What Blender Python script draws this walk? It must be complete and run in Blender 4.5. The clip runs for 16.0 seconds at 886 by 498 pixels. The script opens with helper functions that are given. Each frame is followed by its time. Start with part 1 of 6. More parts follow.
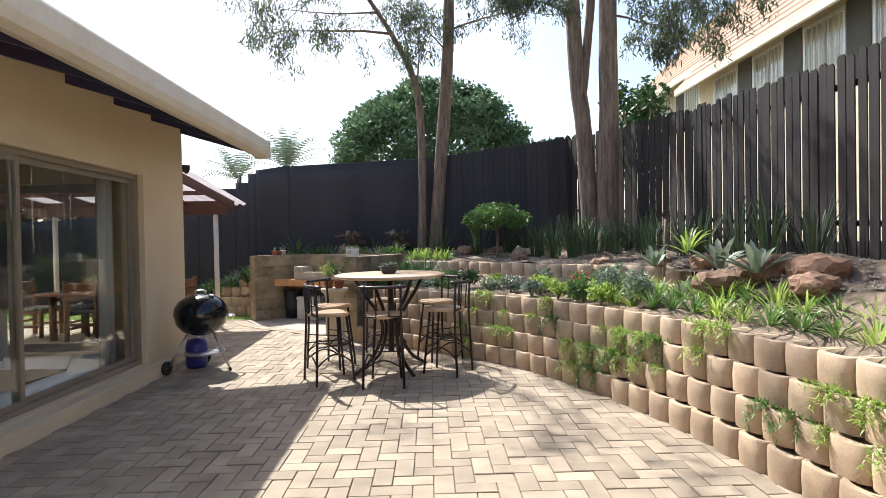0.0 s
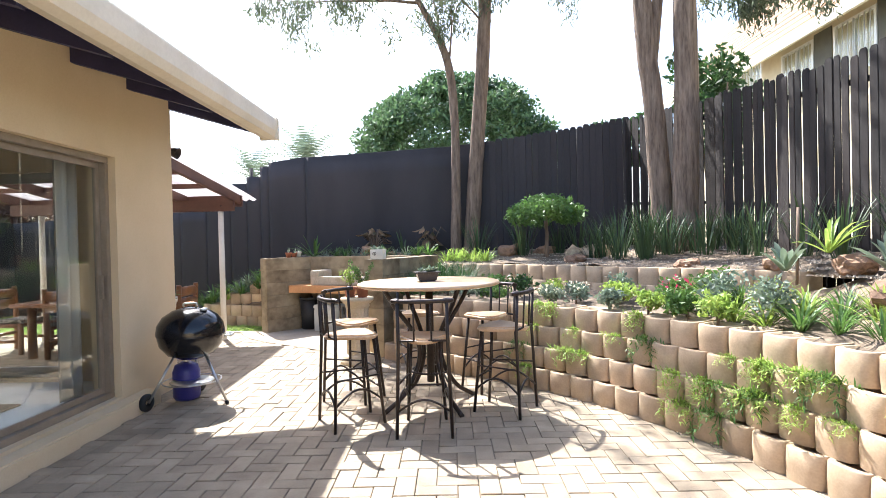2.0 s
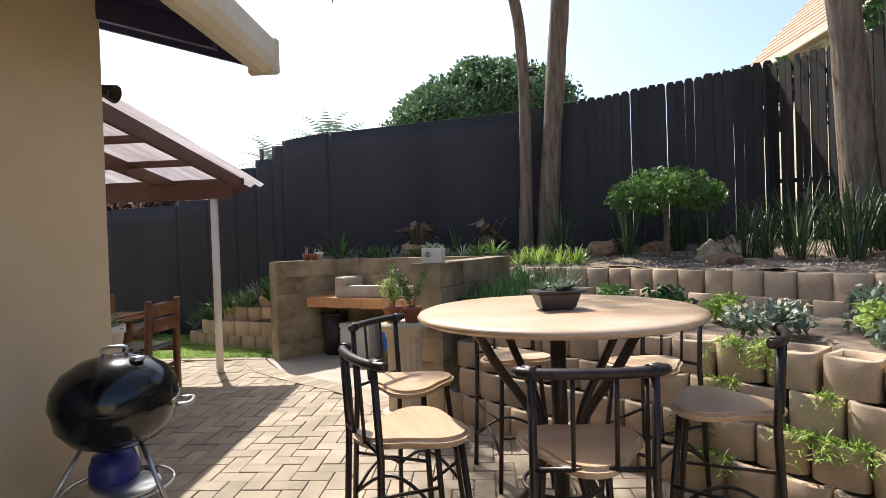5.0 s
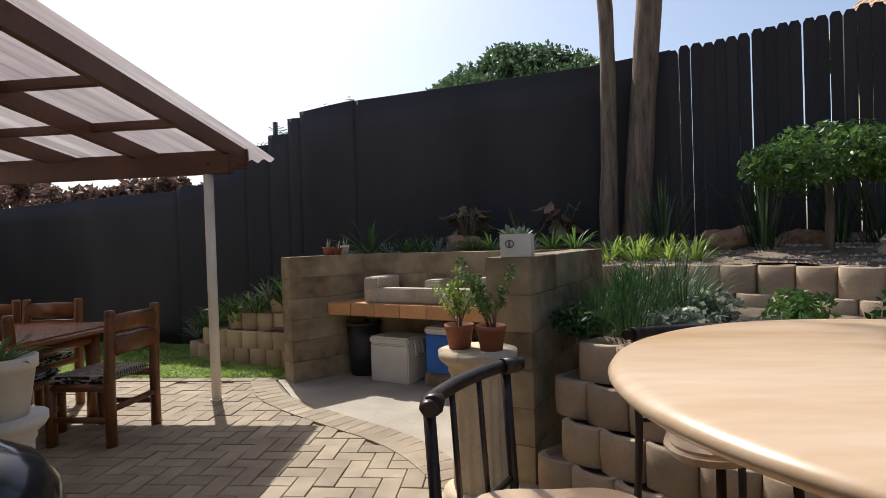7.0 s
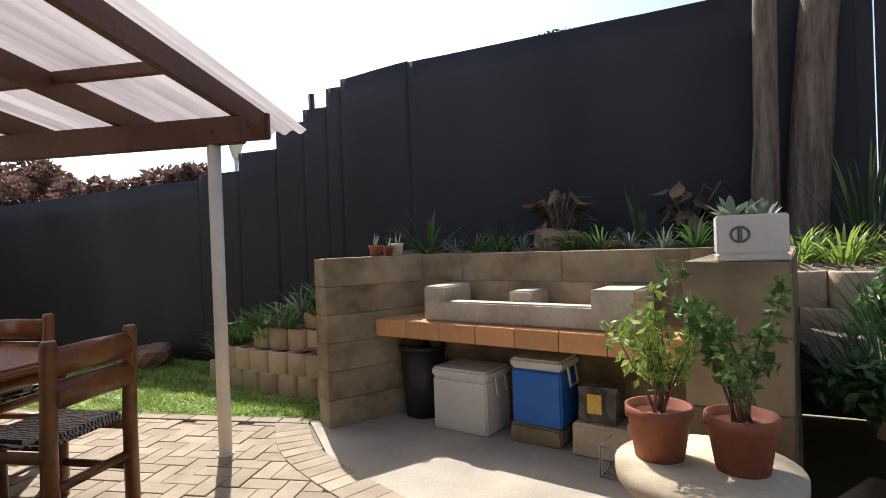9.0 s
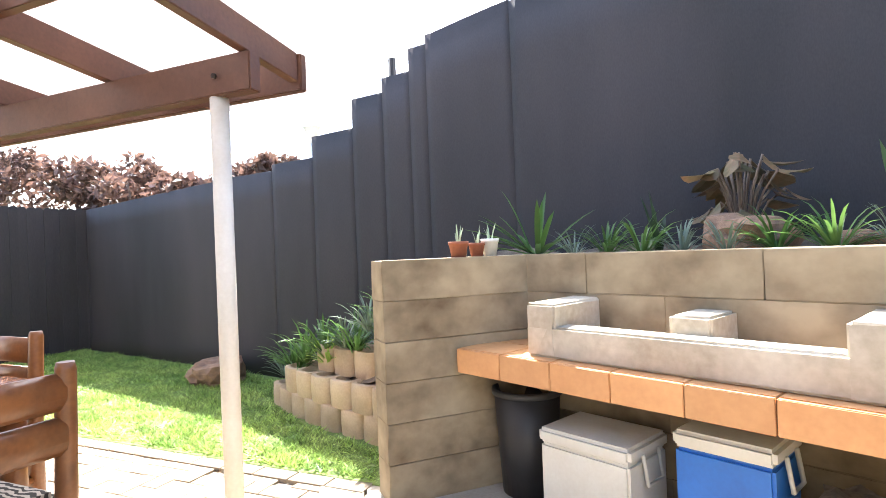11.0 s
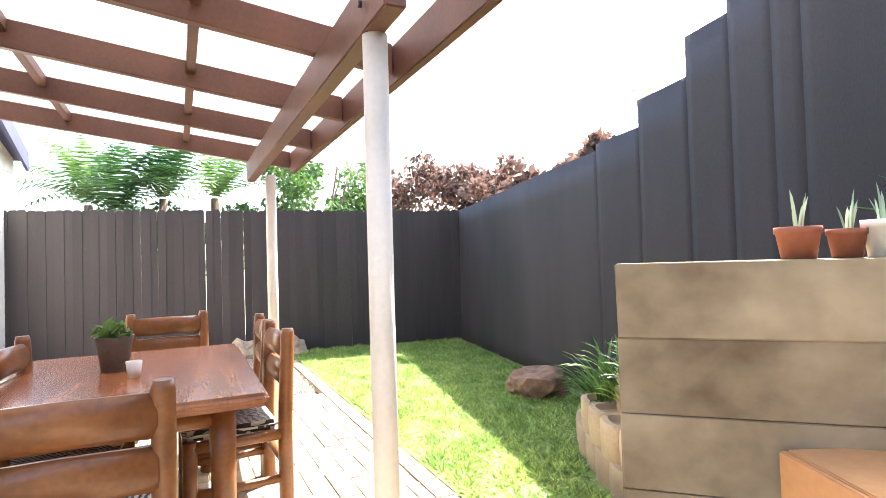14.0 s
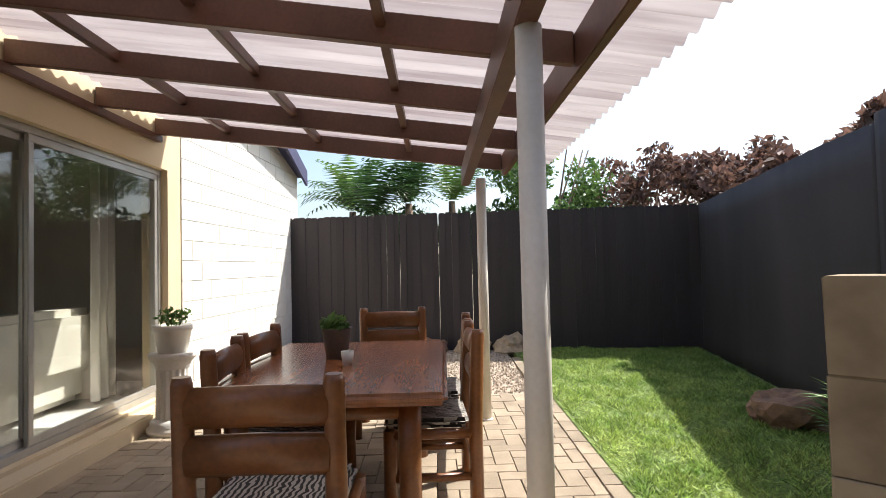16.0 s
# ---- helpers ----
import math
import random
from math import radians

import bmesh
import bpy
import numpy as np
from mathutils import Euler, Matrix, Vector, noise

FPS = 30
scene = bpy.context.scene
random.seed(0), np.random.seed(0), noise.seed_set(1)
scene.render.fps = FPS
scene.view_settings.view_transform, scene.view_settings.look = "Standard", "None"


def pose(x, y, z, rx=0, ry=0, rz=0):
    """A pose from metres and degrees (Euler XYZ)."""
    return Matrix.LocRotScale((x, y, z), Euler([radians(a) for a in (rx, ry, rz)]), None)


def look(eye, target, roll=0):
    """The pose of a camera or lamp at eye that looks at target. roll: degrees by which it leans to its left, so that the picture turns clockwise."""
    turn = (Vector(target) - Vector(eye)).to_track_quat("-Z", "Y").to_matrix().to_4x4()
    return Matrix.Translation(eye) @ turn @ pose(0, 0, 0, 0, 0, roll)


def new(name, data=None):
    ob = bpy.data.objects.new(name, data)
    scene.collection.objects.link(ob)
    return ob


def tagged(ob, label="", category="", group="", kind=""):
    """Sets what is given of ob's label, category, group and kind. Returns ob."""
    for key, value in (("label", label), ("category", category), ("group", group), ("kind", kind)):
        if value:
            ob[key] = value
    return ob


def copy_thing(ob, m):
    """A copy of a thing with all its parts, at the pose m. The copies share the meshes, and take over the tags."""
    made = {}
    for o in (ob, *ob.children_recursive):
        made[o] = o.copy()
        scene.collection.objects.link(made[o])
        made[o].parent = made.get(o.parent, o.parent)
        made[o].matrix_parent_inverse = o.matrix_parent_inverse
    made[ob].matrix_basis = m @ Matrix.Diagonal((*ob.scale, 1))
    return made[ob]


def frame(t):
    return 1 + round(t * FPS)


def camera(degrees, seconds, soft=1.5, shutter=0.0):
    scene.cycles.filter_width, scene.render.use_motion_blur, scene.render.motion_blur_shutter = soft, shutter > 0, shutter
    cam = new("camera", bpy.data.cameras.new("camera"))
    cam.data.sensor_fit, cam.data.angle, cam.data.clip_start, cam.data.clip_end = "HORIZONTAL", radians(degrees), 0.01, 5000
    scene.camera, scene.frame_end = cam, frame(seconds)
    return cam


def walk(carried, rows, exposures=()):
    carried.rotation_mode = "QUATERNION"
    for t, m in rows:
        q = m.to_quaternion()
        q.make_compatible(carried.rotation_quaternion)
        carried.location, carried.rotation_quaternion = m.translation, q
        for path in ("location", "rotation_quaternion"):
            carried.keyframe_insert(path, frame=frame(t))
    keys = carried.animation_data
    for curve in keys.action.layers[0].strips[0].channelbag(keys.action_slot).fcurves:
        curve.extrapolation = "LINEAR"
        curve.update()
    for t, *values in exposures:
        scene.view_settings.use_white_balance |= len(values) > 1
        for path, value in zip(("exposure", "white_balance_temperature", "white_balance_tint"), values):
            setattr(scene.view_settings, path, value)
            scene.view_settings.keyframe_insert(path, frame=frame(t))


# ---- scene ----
cam = camera(78.3, 16.0, soft=0.85)
METRES, EYE, TILT, LEAN, TURN = 9.75, 1.42, 0.0, 0.0, -1.4
ROWS = [
    (0.0, 0.0, 0.0, 0.0, -0.01, -0.76, 1.02),
    (0.5, -0.0071, 0.0342, -0.0001, 0.24, -0.74, 1.11),
    (1.0, -0.0152, 0.0679, -0.0016, 0.81, -0.72, 1.2),
    (1.5, -0.0231, 0.103, -0.0014, 1.29, -0.68, 1.3),
    (2.0, -0.03, 0.141, -0.0018, 2.11, -0.63, 1.37),
    (2.5, -0.0416, 0.1779, -0.0038, 2.85, -0.62, 1.45),
    (3.0, -0.053, 0.2152, -0.0054, 3.1, -0.64, 1.5),
    (3.5, -0.0607, 0.2556, -0.0052, 3.59, -0.6, 1.64),
    (4.0, -0.0696, 0.2952, -0.0038, 4.15, -0.52, 1.74),
    (6.5, -0.1274, 0.4922, -0.0092, 6.52, -0.73, 1.98),
    (7.0, -0.1415, 0.5286, -0.0113, 7.37, -0.68, 1.91),
    (7.5, -0.1579, 0.5652, -0.0106, 8.26, -0.59, 1.9),
    (8.0, -0.1734, 0.5997, -0.0116, 9.17, -0.58, 1.92),
    (10.5, -0.2102, 0.7696, -0.0149, 20.28, -0.06, 2.25),
    (11.0, -0.2187, 0.8004, -0.0165, 24.18, 0.13, 2.26),
    (11.5, -0.2257, 0.8281, -0.0185, 28.76, 0.35, 2.24),
    (12.0, -0.2285, 0.8548, -0.0189, 36.65, 0.69, 2.11),
    (12.5, -0.235, 0.8783, -0.021, 44.13, 0.98, 2.0),
    (13.0, -0.2398, 0.9005, -0.02, 50.25, 1.11, 1.92),
    (13.5, -0.2419, 0.9208, -0.0199, 57.47, 1.23, 1.88),
    (14.0, -0.2402, 0.9303, -0.0188, 65.47, 1.41, 1.7),
    (14.5, -0.2374, 0.9388, -0.0183, 71.95, 1.48, 1.54),
    (15.0, -0.2384, 0.9475, -0.0174, 78.13, 1.63, 1.53),
    (15.5, -0.242, 0.9563, -0.0166, 85.13, 1.76, 1.45),
    (16.0, -0.2439, 0.9593, -0.0168, 90.57, 1.81, 1.32),
]
EXPOSURES = [(0.0, 1.0, 6250, 10), (1.0, 1.45, 6250, 10), (2.0, 1.85, 6150, 10), (3.3, 1.75, 6200, 10), (4.2, 1.3, 6300, 10), (6.3, 0.32, 6500, 10), (8.2, 0.2, 6500, 10), (10.3, 2.3, 6300, 9), (11.5, 2.88, 6150, 8), (12.2, 3.05, 6120, 8), (13.0, 2.92, 6200, 8), (14.0, 2.75, 6400, 9), (15.0, 1.56, 6450, 10), (16.0, 0.88, 6500, 10)]
walk(cam, [(t, pose(0, 0, EYE, TILT, LEAN, TURN) @ pose(METRES * x, METRES * y, METRES * z, 90 + pitch, roll, yaw)) for t, x, y, z, yaw, pitch, roll in ROWS], EXPOSURES)

# ---- light ----
SUN = Vector((-0.398, 0.665, 1.0)).normalized()
world = bpy.data.worlds.new("world")
scene.world = world
world.use_nodes = True
wt = world.node_tree
sky = wt.nodes.new("ShaderNodeTexSky")
sky.sky_type, sky.sun_disc = "NISHITA", False
sky.sun_elevation, sky.sun_rotation = math.asin(SUN.z), math.atan2(SUN.x, SUN.y)
sky.air_density, sky.dust_density, sky.ozone_density = 1.0, 2.5, 1.0
wt.links.new(sky.outputs[0], wt.nodes["Background"].inputs[0])
wt.nodes["Background"].inputs[1].default_value = 0.135
lamp = bpy.data.lights.new("sun", "SUN")
lamp.energy, lamp.angle, lamp.color = 4.6, radians(0.6), (1.0, 0.965, 0.91)
sun = new("sun", lamp)
sun.matrix_world = look(SUN * 40, (0, 0, 0))


# ---- materials ----
def material(name, base, other=None, rough=0.7, metal=0.0, scale=6.0, fine=60.0, bump=0.15, spread=0.0, stretch=(1, 1, 1), through_light=0.0, bump_scale=None):
    """Two-scale noise between two colours, with fine relief; spread: how far each piece differs."""
    m = bpy.data.materials.new(name)
    m.use_nodes = True
    nt = m.node_tree
    N, L = nt.nodes, nt.links
    b = N["Principled BSDF"]
    other = other or tuple(c * 0.72 for c in base)
    tc = N.new("ShaderNodeTexCoord")
    mp = N.new("ShaderNodeMapping")
    mp.inputs["Scale"].default_value = stretch
    L.new(tc.outputs["Object"], mp.inputs[0])
    n1, n2 = N.new("ShaderNodeTexNoise"), N.new("ShaderNodeTexNoise")
    n1.inputs["Scale"].default_value, n1.inputs["Detail"].default_value = scale, 6
    n2.inputs["Scale"].default_value, n2.inputs["Detail"].default_value = fine, 4
    info = N.new("ShaderNodeObjectInfo")
    off = N.new("ShaderNodeVectorMath")
    off.operation = "MULTIPLY_ADD"
    off.inputs[1].default_value = (37, 17, 53)
    L.new(info.outputs["Random"], off.inputs[0])
    L.new(mp.outputs[0], off.inputs[2])
    for n in (n1, n2):
        L.new(off.outputs[0], n.inputs["Vector"])
    mix = N.new("ShaderNodeMath")
    mix.operation = "MULTIPLY_ADD"
    L.new(n2.outputs[0], mix.inputs[0])
    mix.inputs[1].default_value = 0.45
    L.new(n1.outputs[0], mix.inputs[2])
    ramp = N.new("ShaderNodeValToRGB")
    ramp.color_ramp.elements[0].position, ramp.color_ramp.elements[1].position = 0.5, 0.95
    ramp.color_ramp.elements[0].color, ramp.color_ramp.elements[1].color = (*other, 1), (*base, 1)
    L.new(mix.outputs[0], ramp.inputs[0])
    col = ramp.outputs[0]
    if spread:
        geo = N.new("ShaderNodeNewGeometry")
        add = N.new("ShaderNodeMath")
        add.operation = "ADD"
        L.new(info.outputs["Random"], add.inputs[0])
        L.new(geo.outputs["Random Per Island"], add.inputs[1])
        fr = N.new("ShaderNodeMath")
        fr.operation = "FRACT"
        L.new(add.outputs[0], fr.inputs[0])
        rng = N.new("ShaderNodeMapRange")
        rng.inputs[3].default_value, rng.inputs[4].default_value = 1 - spread, 1 + spread
        L.new(fr.outputs[0], rng.inputs[0])
        hsv = N.new("ShaderNodeHueSaturation")
        L.new(rng.outputs[0], hsv.inputs["Value"])
        L.new(col, hsv.inputs["Color"])
        col = hsv.outputs[0]
    L.new(col, b.inputs["Base Color"])
    b.inputs["Roughness"].default_value, b.inputs["Metallic"].default_value = rough, metal
    if bump:
        bp = N.new("ShaderNodeBump")
        bp.inputs["Strength"].default_value, bp.inputs["Distance"].default_value = bump, 0.01
        L.new(mix.outputs[0], bp.inputs["Height"])
        L.new(bp.outputs[0], b.inputs["Normal"])
    if through_light:
        tr = N.new("ShaderNodeBsdfTranslucent")
        L.new(col, tr.inputs[0])
        ms = N.new("ShaderNodeMixShader")
        ms.inputs[0].default_value = through_light
        L.new(b.outputs[0], ms.inputs[1])
        L.new(tr.outputs[0], ms.inputs[2])
        L.new(ms.outputs[0], N["Material Output"].inputs[0])
    return m


def glass_material(name, tint=(0.96, 0.98, 0.97), clear=0.75):
    m = bpy.data.materials.new(name)
    m.use_nodes = True
    N, L = m.node_tree.nodes, m.node_tree.links
    g, t, mx = N.new("ShaderNodeBsdfGlossy"), N.new("ShaderNodeBsdfTransparent"), N.new("ShaderNodeMixShader")
    lw, pw, ad = N.new("ShaderNodeLayerWeight"), N.new("ShaderNodeMath"), N.new("ShaderNodeMath")
    g.inputs["Roughness"].default_value = 0.01
    t.inputs[0].default_value = (*tint, 1)
    pw.operation, ad.operation = "POWER", "MULTIPLY_ADD"
    pw.inputs[1].default_value = 3.5
    L.new(lw.outputs["Facing"], pw.inputs[0])
    L.new(pw.outputs[0], ad.inputs[0])
    ad.inputs[1].default_value, ad.inputs[2].default_value = 0.6, 0.05
    L.new(ad.outputs[0], mx.inputs[0])
    L.new(t.outputs[0], mx.inputs[1])
    L.new(g.outputs[0], mx.inputs[2])
    L.new(mx.outputs[0], N["Material Output"].inputs[0])
    return m


PAVER = material("paver", (0.37, 0.298, 0.212), (0.23, 0.18, 0.125), 0.85, scale=4, fine=120, bump=0.25, spread=0.16)
SAND = material("joint_sand", (0.25, 0.205, 0.15), (0.15, 0.12, 0.09), 0.95, scale=30, fine=200)
PLASTER = material("cream_plaster", (0.68, 0.56, 0.375), (0.60, 0.48, 0.31), 0.85, scale=1.5, fine=90, bump=0.2)
WHITE_WALL = material("white_painted_block", (0.82, 0.80, 0.74), (0.74, 0.71, 0.64), 0.8, scale=3, fine=60, bump=0.3)
GUTTER = material("cream_gutter", (0.72, 0.66, 0.54), (0.60, 0.54, 0.43), 0.5, scale=2, fine=40, bump=0.05)
NAVY = material("navy_timber", (0.055, 0.055, 0.125), (0.035, 0.035, 0.085), 0.6, scale=4, fine=80)
ROOF_TILE = material("roof_tile", (0.42, 0.27, 0.17), (0.33, 0.20, 0.12), 0.8, scale=3, fine=30, spread=0.15)
NET = material("shade_netting", (0.048, 0.039, 0.041), (0.022, 0.019, 0.020), 0.75, scale=1.2, fine=160, bump=0.2, stretch=(1, 1, 0.35))
DARK_BOARD = material("dark_fence_board", (0.027, 0.018, 0.015), (0.010, 0.0068, 0.0058), 0.85, scale=3, fine=60, bump=0.4, spread=0.35, stretch=(6, 6, 0.6))
BEAM = material("brown_stained_beam", (0.15, 0.068, 0.042), (0.085, 0.038, 0.026), 0.5, scale=3, fine=50, bump=0.2, stretch=(1, 1, 1))
POST = material("cream_painted_post", (0.80, 0.76, 0.68), (0.68, 0.63, 0.54), 0.55, scale=4, fine=60, bump=0.12)
SHEET = material("translucent_corrugated_sheet", (0.74, 0.69, 0.70), (0.36, 0.295, 0.315), 0.35, scale=1.1, fine=7, bump=0.0, through_light=0.3, stretch=(5, 0.22, 1))
CONCRETE = material("braai_concrete_block", (0.40, 0.32, 0.205), (0.13, 0.09, 0.05), 0.9, scale=2.2, fine=9, bump=0.2, spread=0.05, stretch=(1, 1, 1.15))
HEARTH = material("pale_ashy_concrete", (0.60, 0.54, 0.44), (0.36, 0.30, 0.22), 0.9, scale=3, fine=30, bump=0.3)
SLAB = material("concrete_slab", (0.43, 0.38, 0.305), (0.30, 0.26, 0.205), 0.85, scale=2, fine=70, bump=0.2)
TERRACOTTA_TILE = material("terracotta_tile", (0.64, 0.34, 0.15), (0.54, 0.265, 0.11), 0.5, scale=5, fine=40, bump=0.08, spread=0.1)
BLOCK = material("retaining_block", (0.53, 0.395, 0.265), (0.37, 0.27, 0.175), 0.9, scale=5, fine=70, bump=0.2, spread=0.13)
SOIL = material("soil_mulch", (0.26, 0.195, 0.135), (0.10, 0.072, 0.05), 0.95, scale=14, fine=120, bump=0.8)
EARTH = material("earth", (0.25, 0.22, 0.14), (0.14, 0.13, 0.08), 0.95, scale=0.5, fine=10)
LAWN = material("lawn_soil", (0.20, 0.27, 0.07), (0.12, 0.17, 0.045), 0.95, scale=4, fine=60, bump=0.5)
GRASS = material("grass_blade", (0.43, 0.53, 0.15), (0.20, 0.325, 0.07), 0.55, scale=3.5, fine=14, bump=0, spread=0.55, through_light=0.4)
GRAVEL = material("gravel", (0.50, 0.42, 0.32), (0.28, 0.22, 0.17), 0.9, scale=25, fine=90, bump=0.8, spread=0.4)
BARK = material("gum_bark", (0.30, 0.215, 0.155), (0.095, 0.062, 0.043), 0.9, scale=6, fine=28, bump=1.0, stretch=(4, 4, 0.45))
LEAF_GUM = material("gum_leaf", (0.16, 0.19, 0.11), (0.10, 0.13, 0.075), 0.5, scale=3, fine=30, bump=0, spread=0.4, through_light=0.4)
LEAF_DARK = material("dark_green_leaf", (0.055, 0.12, 0.035), (0.03, 0.075, 0.022), 0.42, scale=2, fine=20, bump=0, spread=0.4, through_light=0.3)
LEAF_MID = material("mid_green_leaf", (0.145, 0.25, 0.06), (0.07, 0.15, 0.035), 0.42, scale=3, fine=20, bump=0, spread=0.35, through_light=0.35)
LEAF_LIME = material("lime_leaf", (0.42, 0.52, 0.13), (0.23, 0.36, 0.07), 0.45, scale=3, fine=20, bump=0, spread=0.35, through_light=0.4)
LEAF_GREY = material("grey_green_leaf", (0.24, 0.30, 0.22), (0.15, 0.20, 0.14), 0.5, scale=3, fine=20, bump=0, spread=0.3, through_light=0.25)
LEAF_RED = material("copper_leaf", (0.24, 0.135, 0.105), (0.10, 0.062, 0.045), 0.6, scale=3, fine=20, bump=0, spread=0.5, through_light=0.35)
LEAF_STRAP = material("strap_leaf", (0.075, 0.125, 0.05), (0.035, 0.065, 0.028), 0.45, scale=3, fine=20, bump=0, spread=0.35, through_light=0.25)
LEAF_FAR = material("far_tree_leaf", (0.115, 0.19, 0.085), (0.06, 0.115, 0.045), 0.45, scale=0.6, fine=5, bump=0, spread=0.4, through_light=0.35)
LEAF_BRONZE = material("bronze_leaf", (0.27, 0.145, 0.075), (0.085, 0.085, 0.035), 0.5, scale=5, fine=30, bump=0, spread=0.45, through_light=0.25)
FLOWER = material("pink_flower", (0.75, 0.10, 0.18), (0.6, 0.06, 0.12), 0.5, bump=0, spread=0.2, through_light=0.3)
FLOWER_PALE = material("pale_flower", (0.85, 0.80, 0.62), (0.7, 0.64, 0.45), 0.5, bump=0, spread=0.15, through_light=0.3)
STONE = material("red_brown_rock", (0.34, 0.20, 0.12), (0.15, 0.09, 0.06), 0.9, scale=4, fine=40, bump=0.8, spread=0.25)
STONE_PALE = material("sandstone_rock", (0.58, 0.45, 0.29), (0.34, 0.25, 0.17), 0.9, scale=4, fine=40, bump=0.7, spread=0.15)
ALUMINIUM = material("aluminium_frame", (0.50, 0.49, 0.46), (0.42, 0.41, 0.38), 0.4, metal=0.6, bump=0.03)
BRONZE = material("bronze_frame", (0.36, 0.31, 0.25), (0.28, 0.24, 0.19), 0.45, metal=0.5, bump=0.03)
GLASS = glass_material("door_glass")
IRON = material("dark_wrought_iron", (0.060, 0.045, 0.040), (0.030, 0.024, 0.022), 0.38, metal=0.55, scale=12, fine=90, bump=0.25)
TABLE_WOOD = material("pale_worn_tabletop", (0.62, 0.48, 0.345), (0.48, 0.30, 0.16), 0.30, scale=1.5, fine=11, bump=0.05, stretch=(0.7, 3.2, 1))
LOG = material("varnished_log", (0.26, 0.105, 0.036), (0.135, 0.052, 0.02), 0.32, scale=4, fine=35, bump=0.12, stretch=(1.5, 1.5, 1.5))
TABLE_DARK = material("varnished_tabletop", (0.34, 0.135, 0.055), (0.22, 0.082, 0.034), 0.22, scale=2, fine=24, bump=0.05, stretch=(0.6, 5, 1))
ENAMEL = material("black_enamel", (0.012, 0.012, 0.014), (0.008, 0.008, 0.010), 0.14, scale=3, fine=50, bump=0.02)
CHROME = material("dull_chrome", (0.6, 0.6, 0.6), (0.48, 0.48, 0.47), 0.3, metal=0.9, bump=0.03)
TERRACOTTA = material("terracotta_pot", (0.36, 0.125, 0.07), (0.25, 0.085, 0.048), 0.8, scale=8, fine=60, bump=0.15)
WHITE_POT = material("white_ceramic", (0.78, 0.76, 0.71), (0.68, 0.65, 0.58), 0.5, scale=6, fine=60, bump=0.08)
PED = material("cream_cast_stone", (0.66, 0.54, 0.38), (0.48, 0.38, 0.25), 0.85, scale=6, fine=60, bump=0.25)
PED_WHITE = material("white_cast_stone", (0.74, 0.71, 0.65), (0.60, 0.57, 0.50), 0.8, scale=6, fine=60, bump=0.25)
DARK_POT = material("dark_glazed_pot", (0.06, 0.05, 0.048), (0.035, 0.03, 0.03), 0.4, bump=0.06)
GREY_POT = material("grey_pot", (0.17, 0.16, 0.15), (0.11, 0.10, 0.095), 0.6, bump=0.08)
PLASTIC_WHITE = material("off_white_plastic", (0.70, 0.68, 0.62), (0.62, 0.59, 0.52), 0.45, bump=0.05)
PLASTIC_BLUE = material("blue_plastic", (0.02, 0.16, 0.58), (0.015, 0.12, 0.46), 0.4, bump=0.04)
PLASTIC_BLACK = material("black_plastic", (0.028, 0.028, 0.03), (0.02, 0.02, 0.022), 0.5, bump=0.08)
GAS_BLUE = material("blue_violet_gas_bottle", (0.04, 0.04, 0.26), (0.03, 0.028, 0.18), 0.35, bump=0.04)
RUBBER = material("black_rubber", (0.02, 0.02, 0.02), None, 0.7)
TILE_FLOOR = material("white_floor_tile", (0.72, 0.71, 0.68), (0.64, 0.63, 0.60), 0.25, bump=0.02)
INTERIOR = material("interior_paint", (0.66, 0.62, 0.54), (0.60, 0.56, 0.48), 0.9, bump=0.05)
FABRIC = material("sheer_curtain", (0.80, 0.77, 0.71), (0.72, 0.69, 0.62), 0.9, scale=4, fine=120, bump=0.2, through_light=0.3)
SOFA = material("cream_sofa_fabric", (0.66, 0.62, 0.52), (0.56, 0.52, 0.43), 0.9, scale=4, fine=150, bump=0.3)
RUG = material("brown_rug", (0.20, 0.14, 0.10), (0.12, 0.085, 0.06), 0.95, scale=6, fine=150, bump=0.4)
NB_WALL = material("neighbour_cream_wall", (0.66, 0.58, 0.42), (0.58, 0.50, 0.35), 0.85, bump=0.1)
NB_DARK = material("neighbour_olive_wall", (0.12, 0.115, 0.09), (0.09, 0.085, 0.07), 0.85, bump=0.1)
LAMP_WHITE = material("white_lantern", (0.82, 0.82, 0.8), (0.75, 0.75, 0.72), 0.4, bump=0)


def zebra_material():
    m = bpy.data.materials.new("zebra_fabric")
    m.use_nodes = True
    N, L = m.node_tree.nodes, m.node_tree.links
    tc, w, r = N.new("ShaderNodeTexCoord"), N.new("ShaderNodeTexWave"), N.new("ShaderNodeValToRGB")
    w.inputs["Scale"].default_value, w.inputs["Distortion"].default_value = 14, 7
    w.inputs["Detail"].default_value, w.inputs["Detail Scale"].default_value = 1.5, 1.2
    r.color_ramp.elements[0].position, r.color_ramp.elements[1].position = 0.42, 0.55
    r.color_ramp.elements[0].color, r.color_ramp.elements[1].color = (0.03, 0.028, 0.027, 1), (0.42, 0.39, 0.34, 1)
    L.new(tc.outputs["Object"], w.inputs[0])
    L.new(w.outputs[0], r.inputs[0])
    L.new(r.outputs[0], N["Principled BSDF"].inputs["Base Color"])
    N["Principled BSDF"].inputs["Roughness"].default_value = 0.9
    return m


ZEBRA = zebra_material()


